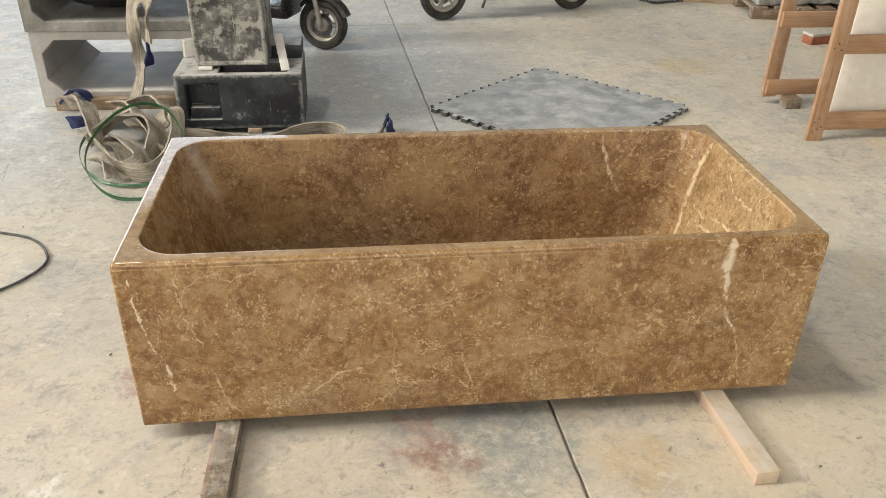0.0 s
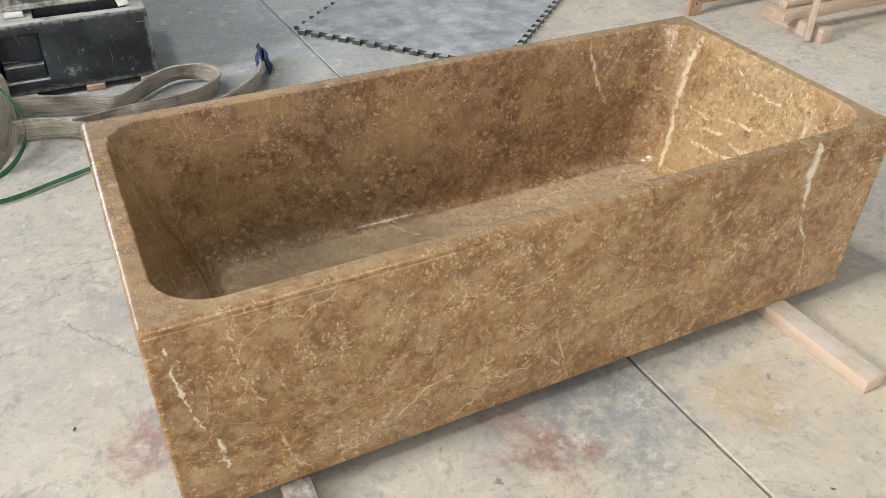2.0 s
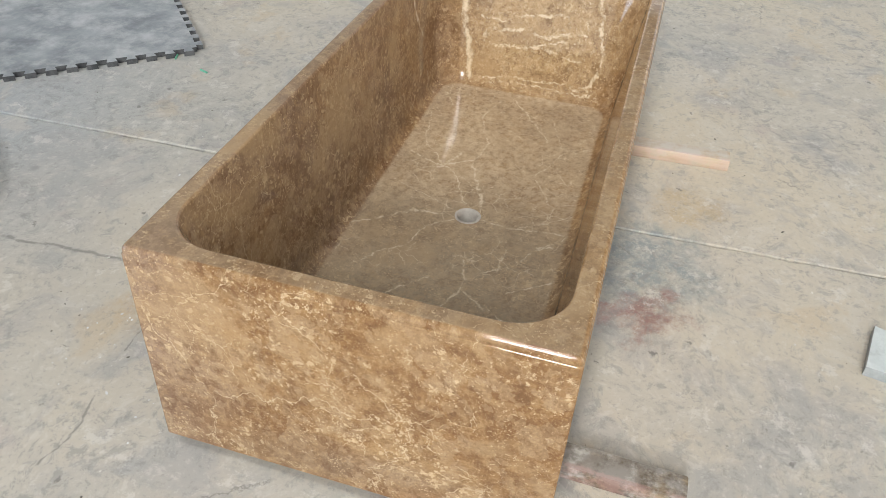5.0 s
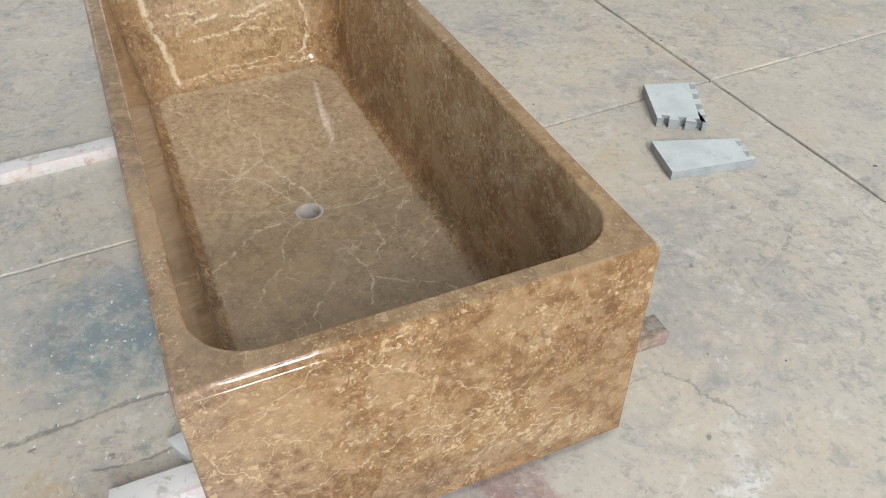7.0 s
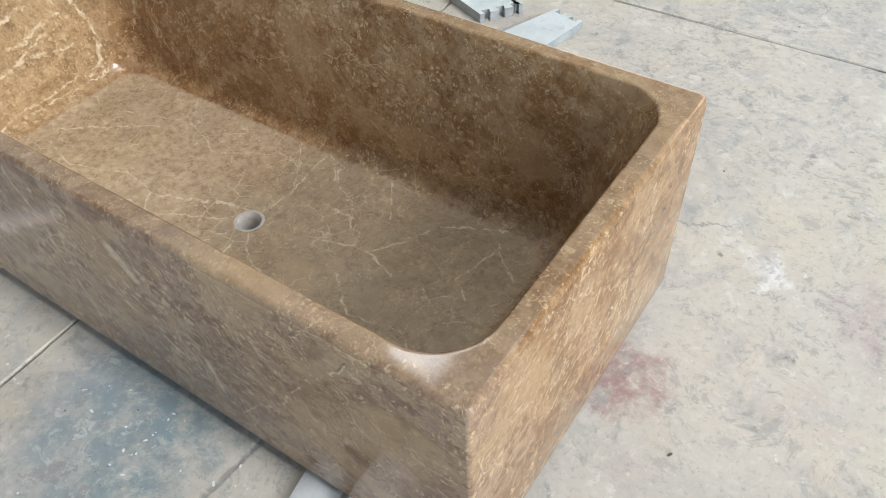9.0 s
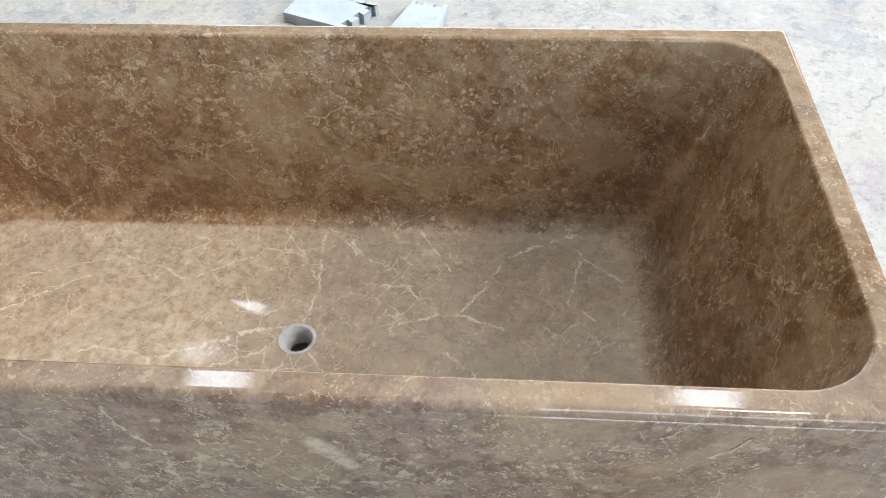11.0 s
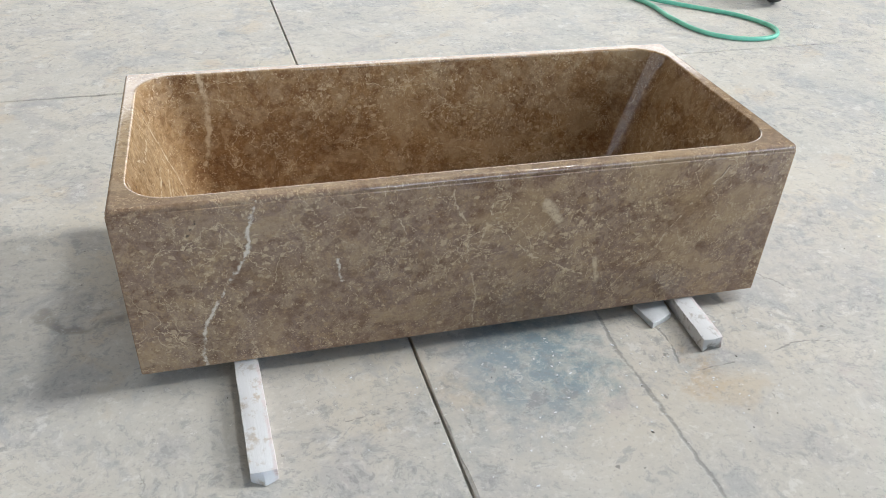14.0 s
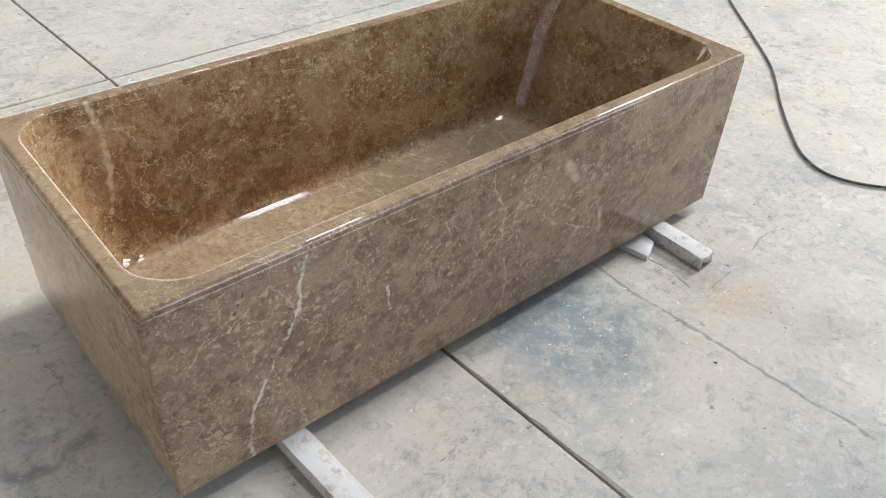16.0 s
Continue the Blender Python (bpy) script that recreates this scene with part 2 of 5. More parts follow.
        c = n.mix(n.math("MULTIPLY", n.band(tone.outputs[0], 0.38, 0.05), amount), c, (0.13, 0.068, 0.034))
    mottle = n.noise(tilted, 42.0, 8, 0.72)
    c = n.mix(n.math("MULTIPLY", n.band(mottle, 0.51, 0.6), 0.33), c, (0.46, 0.3, 0.15))
    c = n.mix(n.math("MULTIPLY", n.band(mottle, 0.48, 0.38), 0.4), c, (0.125, 0.06, 0.024))
    grit = n.noise(at, 170.0, 4, 0.7)
    c = n.mix(n.math("MULTIPLY", n.band(grit, 0.53, 0.64), 0.3), c, (0.5, 0.34, 0.18))
    c = n.mix(n.math("MULTIPLY", n.band(grit, 0.46, 0.35), 0.32), c, (0.11, 0.052, 0.02))
    # small shell-like flecks and dashes, sharp at their edges
    for scale, stretch, keep, amount in ((36.0, (0.8, 1.0, 1.3), 0.51, 0.52), (62.0, (1.4, 1.1, 0.75), 0.49, 0.56), (120.0, (0.8, 1.0, 1.2), 0.47, 0.58)):
        own = n.vec("MULTIPLY", n.vec("ADD", at, n.vec("SCALE", jag, scale=0.03)), stretch)
        fleck = n.cells(own, scale, "F1")
        where = n.band(n.noise(at, scale * 0.13, 4, 0.65), keep, keep + 0.08)
        c = n.mix(n.math("MULTIPLY", n.math("MULTIPLY", n.band(fleck, 0.3, 0.2), where), amount * 1.1), c, (0.64, 0.47, 0.28))
    # nets of crooked hair veins, each broken up
    crooked = n.vec("ADD", n.vec("ADD", tilted, n.vec("SCALE", jag, scale=0.018)), n.vec("SCALE", n.vec("SUBTRACT", n.noise(at, 15.0, 4, 0.6, out="Color"), (0.5, 0.5, 0.5)), scale=0.07))
    for scale, width, keep, tint in ((2.6, 0.003, 0.48, (0.6, 0.45, 0.28)), (5.3, 0.006, 0.5, (0.58, 0.43, 0.26)), (11.0, 0.011, 0.54, (0.6, 0.44, 0.27)), (23.0, 0.02, 0.57, (0.58, 0.43, 0.26))):
        net = n.band(n.cells(crooked, scale), width, width * 0.3)
        gaps = n.band(n.noise(at, scale * 0.9, 5, 0.7), keep, keep + 0.08)
        c = n.mix(n.math("MULTIPLY", n.math("MULTIPLY", net, gaps), 0.95), c, tint)
    # soft pale drifts that slant across the block
    drift = n.noise(n.vec("ADD", n.vec("MULTIPLY", n.vec("ADD", at, n.vec("SCALE", warp, scale=0.25)), (2.2, 2.2, 3.6)), (4.1, 0.7, 2.3)), 1.5, 5, 0.6)
    c = n.mix(n.math("MULTIPLY", n.band(drift, 0.52, 0.66), 0.5), c, (0.43, 0.29, 0.155))
    c = n.mix(n.math("MULTIPLY", n.band(drift, 0.48, 0.33), 0.32), c, (0.14, 0.072, 0.032))
    fine_warp = jag
    # a pale film on what lies flat
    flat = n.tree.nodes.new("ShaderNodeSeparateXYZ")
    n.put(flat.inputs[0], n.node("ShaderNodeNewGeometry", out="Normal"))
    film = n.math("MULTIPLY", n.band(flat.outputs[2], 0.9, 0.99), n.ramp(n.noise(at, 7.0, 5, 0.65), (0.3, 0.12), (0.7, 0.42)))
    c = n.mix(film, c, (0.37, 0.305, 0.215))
    # basin bottom paled, most to the east, putting its brighter light into the colour
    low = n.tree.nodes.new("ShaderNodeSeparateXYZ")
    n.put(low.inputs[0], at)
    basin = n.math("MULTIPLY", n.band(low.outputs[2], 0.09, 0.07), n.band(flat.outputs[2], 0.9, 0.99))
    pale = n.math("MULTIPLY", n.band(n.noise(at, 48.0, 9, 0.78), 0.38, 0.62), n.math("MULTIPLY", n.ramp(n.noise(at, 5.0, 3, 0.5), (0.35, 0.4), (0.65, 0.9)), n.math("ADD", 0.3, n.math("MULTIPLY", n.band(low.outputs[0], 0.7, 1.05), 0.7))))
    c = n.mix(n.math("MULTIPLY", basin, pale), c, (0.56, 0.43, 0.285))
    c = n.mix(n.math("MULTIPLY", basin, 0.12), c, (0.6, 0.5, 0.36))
    # the large pale veins
    bent = n.vec("ADD", n.vec("ADD", at, n.vec("SCALE", n.vec("SUBTRACT", n.noise(at, 9.0, 3, 0.5, out="Color"), (0.5, 0.5, 0.5)), scale=0.034)), n.vec("SCALE", fine_warp, scale=0.026))
    white = (
        (0.0045, (0.036, 0, 0.448), (0.046, 0, 0.35), (0.057, 0, 0.282)),
        (0.006, (0.06, 0, 0.27), (0.084, 0, 0.21), (0.099, 0, 0.117)),
        (0.018, (1.536, 0, 0.487), (1.535, 0, 0.42)),
        (0.011, (1.535, 0, 0.42), (1.54, 0, 0.35)),
        (0.007, (1.54, 0, 0.35), (1.55, 0, 0.296), (1.585, 0, 0.225)),
        (0.009, (1.416, 0.752, 0.5), (1.423, 0.745, 0.43), (1.466, 0.735, 0.323), (1.502, 0.722, 0.257), (1.5, 0.71, 0.145), (1.51, 0.69, 0.08)),
        (0.007, (1.47, 0.8, 0.49), (1.5, 0.8, 0.36), (1.59, 0.8, 0.2), (1.63, 0.8, 0.13), (1.64, 0.8, 0.0)),
        (0.006, (1.276, 0.8, 0.295), (1.276, 0.8, 0.23)),
    )
    tan = (
        (0.0042, (0.141, 0, 0.47), (0.151, 0, 0.344), (0.192, 0, 0.238)),
        (0.0036, (0.192, 0, 0.184), (0.224, 0, 0.088), (0.267, 0, 0.01)),
        (0.0036, (0.762, 0, 0.49), (0.799, 0, 0.374), (0.839, 0, 0.23), (0.85, 0, 0.137), (0.893, 0, 0.01)),
        (0.003, (0.657, 0, 0.423), (0.748, 0, 0.43), (0.769, 0, 0.458)),
        (0.003, (0.713, 0, 0.184), (0.839, 0, 0.23), (0.922, 0, 0.21), (1.058, 0, 0.225)),
        (0.006, (0.579, 0, 0.156), (0.52, 0, 0.142), (0.458, 0, 0.089)),
        (0.004, (0.788, 0, 0.16), (0.82, 0, 0.11), (0.884, 0, 0.036)),
        (0.0048, (1.594, 0, 0.219), (1.62, 0, 0.12), (1.65, 0, 0.0)),
        (0.003, (1.625, 0, 0.466), (1.633, 0, 0.398), (1.663, 0, 0.325)),
        (0.004, (0.989, 0.8, 0.465), (0.946, 0.8, 0.34), (0.936, 0.8, 0.235), (0.91, 0.8, 0.113), (0.905, 0.8, 0.013)),
        (0.0036, (0.89, 0.8, 0.5), (0.885, 0.8, 0.39), (0.92, 0.8, 0.24)),
        (0.0035, (0.89, 0.8, 0.396), (0.827, 0.8, 0.305), (0.738, 0.8, 0.215), (0.548, 0.8, 0.121)),
        (0.003, (1.161, 0.8, 0.482), (1.132, 0.8, 0.404), (1.104, 0.8, 0.345)),
        (0.0035, (0.19, 0.8, 0.46), (0.285, 0.8, 0.356), (0.377, 0.8, 0.22), (0.51, 0.8, 0.08)),
        (0.003, (1.43, 0.8, 0.35), (1.25, 0.8, 0.44), (0.99, 0.8, 0.45)),
        (0.0024, (1.27, 0.8, 0.23), (1.2, 0.8, 0.1), (1.14, 0.8, 0.02)),
        (0.012, (1.585, 0.045, 0.49), (1.575, 0.05, 0.42), (1.578, 0.065, 0.31), (1.6, 0.08, 0.2)),
        (0.02, (0.729, 0.8, 0.395), (0.69, 0.8, 0.34)),
        (0.01, (0.567, 0.8, 0.196), (0.55, 0.8, 0.122)),
        (0.0036, (0.77, 0.05, 0.45), (0.82, 0.07, 0.17)),
        (0.0030, (0.68, 0.07, 0.19), (0.49, 0.07, 0.24)),
        (0.0048, (0.12, 0.1, 0.35), (0.19, 0.1, 0.24), (0.26, 0.1, 0.13)),
        (0.0024, (1.22, 0.74, 0.41), (1.02, 0.72, 0.11)),
        (0.0024, (0.78, 0.74, 0.46), (0.67, 0.72, 0.2)),
        (0.0030, (0.62, 0.36, 0.065), (0.55, 0.34, 0.065), (0.4, 0.2, 0.065)),
    )
    def lean(width, *points):
        """A vein on the backrest, by its places across and up."""
        return (width, *[(1.64 + (z - 0.065) * 0.279, y, z) for y, z in points])

    def sole(width, *points):
        """A vein on the bottom of the basin."""
        return (width, *[(x, y, 0.0) for x, y in points])
    backrest = (
        lean(0.015, (0.66, 0.48), (0.66, 0.4), (0.645, 0.3), (0.63, 0.2), (0.6, 0.09)),
        lean(0.006, (0.6, 0.284), (0.491, 0.3), (0.44, 0.314), (0.3, 0.33)),
        lean(0.008, (0.577, 0.218), (0.561, 0.255), (0.474, 0.272), (0.358, 0.255), (0.279, 0.277), (0.228, 0.28)),
        lean(0.006, (0.549, 0.213), (0.417, 0.213), (0.337, 0.24), (0.259, 0.251)),
        lean(0.006, (0.503, 0.205), (0.39, 0.22), (0.295, 0.204), (0.182, 0.197)),
        lean(0.009, (0.2, 0.45), (0.19, 0.35), (0.169, 0.259), (0.161, 0.235), (0.16, 0.175), (0.184, 0.118), (0.24, 0.104)),
        lean(0.005, (0.568, 0.1), (0.442, 0.112), (0.316, 0.112), (0.189, 0.103)),
        lean(0.004, (0.56, 0.085), (0.398, 0.094), (0.243, 0.093), (0.113, 0.085)),
        lean(0.005, (0.5, 0.46), (0.42, 0.41), (0.3, 0.42), (0.24, 0.38)),
        lean(0.004, (0.3, 0.47), (0.27, 0.38), (0.22, 0.3)),
    )
    c = n.mix(n.math("MULTIPLY", n.math("MULTIPLY", n.lines(n.vec("ADD", bent, n.vec("SCALE", n.vec("SUBTRACT", n.noise(at, 20.0, 3, 0.6, out="Color"), (0.5, 0.5, 0.5)), scale=0.03)), backrest), n.band(n.noise(at, 30.0, 6, 0.75), 0.34, 0.56)), 0.82), c, (0.74, 0.62, 0.43))
    bottom = (
        sole(0.005, (1.136, 0.643), (1.103, 0.545), (1.155, 0.457), (0.984, 0.383), (0.922, 0.369)),
        sole(0.003, (1.583, 0.415), (1.336, 0.258)),
        sole(0.004, (1.55, 0.661), (1.464, 0.606)),
        sole(0.004, (0.886, 0.37), (0.861, 0.272), (0.88, 0.19), (0.863, 0.108)),
        sole(0.003, (0.716, 0.219), (0.801, 0.176), (0.863, 0.108)),
        sole(0.005, (0.722, 0.697), (0.773, 0.618), (0.854, 0.548), (0.875, 0.463)),
        sole(0.006, (1.068, 0.597), (1.096, 0.535), (1.205, 0.499)),
        sole(0.002, (0.973, 0.648), (0.898, 0.418)),
        sole(0.003, (0.972, 0.11), (0.873, 0.251)),
        sole(0.004, (0.818, 0.146), (0.776, 0.193)),
        sole(0.003, (0.697, 0.083), (0.597, 0.218)),
        sole(0.004, (0.235, 0.141), (0.302, 0.095), (0.363, 0.122), (0.481, 0.19), (0.569, 0.326)),
        sole(0.005, (0.699, 0.359), (0.613, 0.328), (0.546, 0.339), (0.491, 0.364)),
        sole(0.004, (0.767, 0.262), (0.686, 0.259), (0.66, 0.302)),
        sole(0.003, (0.341, 0.153), (0.297, 0.198), (0.255, 0.242)),
        sole(0.004, (0.33, 0.184), (0.359, 0.304), (0.307, 0.343)),
        sole(0.003, (0.862, 0.43), (0.8, 0.5), (0.7, 0.52), (0.58, 0.62)),
        sole(0.003, (0.95, 0.42), (1.05, 0.47), (1.2, 0.62), (1.4, 0.66)),
        sole(0.003, (1.15, 0.457), (1.28, 0.44), (1.42, 0.5), (1.55, 0.47)),
        sole(0.003, (0.6, 0.42), (0.5, 0.5), (0.38, 0.48), (0.26, 0.56)),
        sole(0.003, (1.02, 0.2), (1.15, 0.26), (1.3, 0.2), (1.5, 0.28)),
    )
    level = n.vec("MULTIPLY", n.vec("ADD", bent, n.vec("SCALE", n.vec("SUBTRACT", n.noise(at, 20.0, 3, 0.6, out="Color"), (0.5, 0.5, 0.5)), scale=0.02)), (1.0, 1.0, 0.0))
    c = n.mix(n.math("MULTIPLY", n.math("MULTIPLY", n.math("MULTIPLY", n.lines(level, bottom), basin), n.band(n.noise(at, 34.0, 6, 0.75), 0.4, 0.58)), 0.75), c, (0.7, 0.59, 0.43))
    web = n.math("MULTIPLY", n.band(n.cells(n.vec("ADD", at, n.vec("SCALE", jag, scale=0.02)), 19.0), 0.026, 0.005), n.band(n.noise(at, 9.0, 5, 0.7), 0.48, 0.58))
    c = n.mix(n.math("MULTIPLY", n.math("MULTIPLY", web, basin), 0.6), c, (0.68, 0.56, 0.4))
    streak = n.band(n.noise(at, 21.0, 6, 0.75), 0.32, 0.52)
    c = n.mix(n.math("MULTIPLY", n.math("MULTIPLY", n.lines(bent, tan), n.band(n.noise(at, 28.0, 6, 0.75), 0.34, 0.54)), 0.85), c, (0.62, 0.47, 0.3))
    c = n.mix(n.math("MULTIPLY", n.math("MULTIPLY", n.lines(bent, white), streak), 0.95), c, (0.72, 0.62, 0.48))
    nicks = n.lines(bent, ((0.004, (1.631, 0.8, 0.406), (1.609, 0.8, 0.449)), (0.003, (1.609, 0.8, 0.466), (1.606, 0.8, 0.478)), (0.003, (0.22, 0.8, 0.43), (0.2, 0.8, 0.46))))
    c = n.mix(n.math("MULTIPLY", nicks, 0.8), c, (0.05, 0.04, 0.03))
    n.bump(mottle, 0.02, 0.002)
    haze = n.noise(at, 6.0, 5, 0.6)
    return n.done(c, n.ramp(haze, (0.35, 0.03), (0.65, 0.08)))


def floor_material():
    n = Nodes("trowelled_concrete")
    at = n.node("ShaderNodeNewGeometry", out="Position")
    warp = n.vec("SUBTRACT", n.noise(at, 2.5, 4, 0.6, out="Color"), (0.5, 0.5, 0.5))
    soft = n.vec("ADD", at, n.vec("SCALE", warp, scale=0.25))
    moved = n.vec("ADD", soft, (7.3, 2.1, 0.0))
    big = n.noise(soft, 0.9, 5, 0.6)
    mid = n.noise(soft, 4.2, 7, 0.68)
    fine = n.noise(at, 60.0, 6, 0.72)
    c = n.ramp(big, (0.35, (0.46, 0.44, 0.385)), (0.5, (0.53, 0.49, 0.415)), (0.64, (0.56, 0.505, 0.405)))
    # bluish towards the back of the hall, partly the gate's light put into colour
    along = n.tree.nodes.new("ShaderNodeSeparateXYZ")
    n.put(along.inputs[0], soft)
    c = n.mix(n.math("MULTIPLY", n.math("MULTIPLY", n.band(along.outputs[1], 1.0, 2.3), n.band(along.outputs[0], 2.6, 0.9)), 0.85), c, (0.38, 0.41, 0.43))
    c = n.mix(n.math("MULTIPLY", n.band(n.noise(moved, 2.6, 6, 0.65), 0.53, 0.63), 0.5), c, (0.335, 0.34, 0.34))
    c = n.mix(n.math("MULTIPLY", n.band(mid, 0.52, 0.62), 0.4), c, (0.36, 0.35, 0.345))
    c = n.mix(n.math("MULTIPLY", n.band(mid, 0.46, 0.36), 0.5), c, (0.57, 0.535, 0.465))
    ochre = n.band(n.noise(moved, 3.1, 5, 0.6), 0.58, 0.68)
    c = n.mix(n.math("MULTIPLY", ochre, 0.32), c, (0.54, 0.41, 0.24))
    rosy = n.band(n.noise(n.vec("ADD", soft, (1.1, 9.2, 0.0)), 3.4, 5, 0.65), 0.6, 0.7)
    c = n.mix(n.math("MULTIPLY", rosy, 0.3), c, (0.42, 0.34, 0.33))
    blotch = n.noise(soft, 15.0, 8, 0.74)
    c = n.mix(n.math("MULTIPLY", n.band(blotch, 0.55, 0.62), 0.48), c, (0.28, 0.275, 0.265))
    c = n.mix(n.math("MULTIPLY", n.band(blotch, 0.44, 0.34), 0.42), c, (0.6, 0.575, 0.52))
    # blue-grey patches and the coloured stains, with frayed outlines
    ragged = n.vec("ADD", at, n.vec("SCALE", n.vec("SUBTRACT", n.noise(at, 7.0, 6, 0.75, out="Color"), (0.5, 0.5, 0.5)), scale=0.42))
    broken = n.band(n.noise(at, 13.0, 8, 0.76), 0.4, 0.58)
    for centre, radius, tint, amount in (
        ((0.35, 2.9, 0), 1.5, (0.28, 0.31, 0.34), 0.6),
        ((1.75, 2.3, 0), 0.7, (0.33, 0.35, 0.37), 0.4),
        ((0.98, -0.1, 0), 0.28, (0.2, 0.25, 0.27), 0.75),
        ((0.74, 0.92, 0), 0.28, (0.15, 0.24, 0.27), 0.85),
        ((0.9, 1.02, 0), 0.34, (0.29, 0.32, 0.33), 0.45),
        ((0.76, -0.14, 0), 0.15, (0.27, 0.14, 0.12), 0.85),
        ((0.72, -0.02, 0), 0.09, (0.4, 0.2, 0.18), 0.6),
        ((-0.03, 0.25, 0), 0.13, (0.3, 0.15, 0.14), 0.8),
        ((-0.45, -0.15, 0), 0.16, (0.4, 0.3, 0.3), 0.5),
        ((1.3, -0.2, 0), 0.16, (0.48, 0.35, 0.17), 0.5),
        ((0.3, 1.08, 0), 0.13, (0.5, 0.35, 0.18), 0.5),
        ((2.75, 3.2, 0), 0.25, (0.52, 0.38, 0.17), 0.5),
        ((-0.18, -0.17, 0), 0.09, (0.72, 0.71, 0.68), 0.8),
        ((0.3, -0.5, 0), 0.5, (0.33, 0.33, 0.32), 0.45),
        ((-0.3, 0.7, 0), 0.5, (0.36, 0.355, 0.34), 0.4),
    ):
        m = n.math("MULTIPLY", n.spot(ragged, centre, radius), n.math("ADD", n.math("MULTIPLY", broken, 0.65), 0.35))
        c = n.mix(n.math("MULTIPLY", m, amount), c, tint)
    # torn scrapes, chips and splashes, with hard edges
    torn = n.vec("ADD", at, n.vec("SCALE", n.vec("SUBTRACT", n.noise(at, 26.0, 6, 0.75, out="Color"), (0.5, 0.5, 0.5)), scale=0.07))
    scarce = n.band(n.noise(moved, 1.4, 4, 0.6), 0.49, 0.62)
    scrape = n.noise(torn, 9.0, 6, 0.72)
    c = n.mix(n.math("MULTIPLY", n.math("MULTIPLY", n.band(scrape, 0.58, 0.6), scarce), 0.55), c, (0.24, 0.24, 0.235))
    c = n.mix(n.math("MULTIPLY", n.band(scrape, 0.4, 0.38), 0.45), c, (0.68, 0.66, 0.61))
    for scale, share, tint in ((13.0, 0.12, (0.15, 0.14, 0.13)), (30.0, 0.1, (0.17, 0.16, 0.145)), (34.0, 0.07, (0.78, 0.77, 0.74))):
        own = n.tree.nodes.new("ShaderNodeSeparateXYZ")
        n.put(own.inputs[0], n.cells(torn, scale, "F1", "Color"))
        chip = n.math("MULTIPLY", n.band(n.cells(torn, scale, "F1"), 0.15, 0.08), n.band(own.outputs[0], share, share * 0.9))
        c = n.mix(n.math("MULTIPLY", chip, 0.7), c, tint)
    hair = n.math("MULTIPLY", n.band(n.cells(torn, 1.7), 0.007, 0.002), n.band(n.noise(moved, 2.3, 4), 0.58, 0.62))
    c = n.mix(n.math("MULTIPLY", hair, 0.55), c, (0.17, 0.16, 0.15))
    long_crack = n.lines(n.vec("ADD", at, n.vec("SCALE", n.vec("SUBTRACT", n.noise(at, 6.0, 5, 0.7, out="Color"), (0.5, 0.5, 0.5)), scale=0.05)), (
        (0.009, (0.5, 0.3, 0), (0.51, 0.95, 0), (0.49, 1.3, 0), (0.47, 1.62, 0)),
        (0.005, (0.36, 0.8, 0), (0.35, 0.95, 0), (0.37, 1.05, 0)),
        (0.003, (0.2, 1.05, 0), (0.36, 1.06, 0), (0.5, 1.02, 0)),
        (0.004, (1.14, 1.0, 0), (1.24, 1.02, 0), (1.31, 1.03, 0)),
        (0.004, (-0.13, 1.03, 0), (-0.01, 1.01, 0), (0.07, 1.03, 0))))
    crack = long_crack
    arc = n.lines(soft, ((0.022, (2.1, 0.42, 0), (2.022, 0.513, 0), (1.928, 0.535, 0), (1.856, 0.505, 0)), (0.045, (1.87, 0.5, 0), (1.84, 0.49, 0))))
    c = n.mix(n.math("MULTIPLY", arc, 0.5), c, (0.16, 0.13, 0.1))
    c = n.mix(n.math("MULTIPLY", crack, 0.6), c, (0.16, 0.155, 0.145))
    grain = n.noise(n.vec("ADD", soft, (3.7, 0.4, 0.0)), 30.0, 8, 0.76)
    worn_out = n.band(n.noise(moved, 1.9, 4, 0.6), 0.36, 0.6)
    c = n.mix(n.math("MULTIPLY", n.math("MULTIPLY", n.band(grain, 0.53, 0.6), worn_out), 0.52), c, (0.25, 0.245, 0.235))
    c = n.mix(n.math("MULTIPLY", n.band(grain, 0.46, 0.37), 0.38), c, (0.64, 0.615, 0.56))
    c = n.mix(n.math("MULTIPLY", n.band(fine, 0.54, 0.66), 0.45), c, (0.27, 0.26, 0.245))
    c = n.mix(n.math("MULTIPLY", n.band(fine, 0.44, 0.34), 0.35), c, (0.62, 0.6, 0.55))
    n.bump(n.math("SUBTRACT", n.math("ADD", n.math("MULTIPLY", fine, 0.5), mid), n.math("MULTIPLY", crack, 2.0)), 0.22, 0.003)
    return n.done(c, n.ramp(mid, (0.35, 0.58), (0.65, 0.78)))


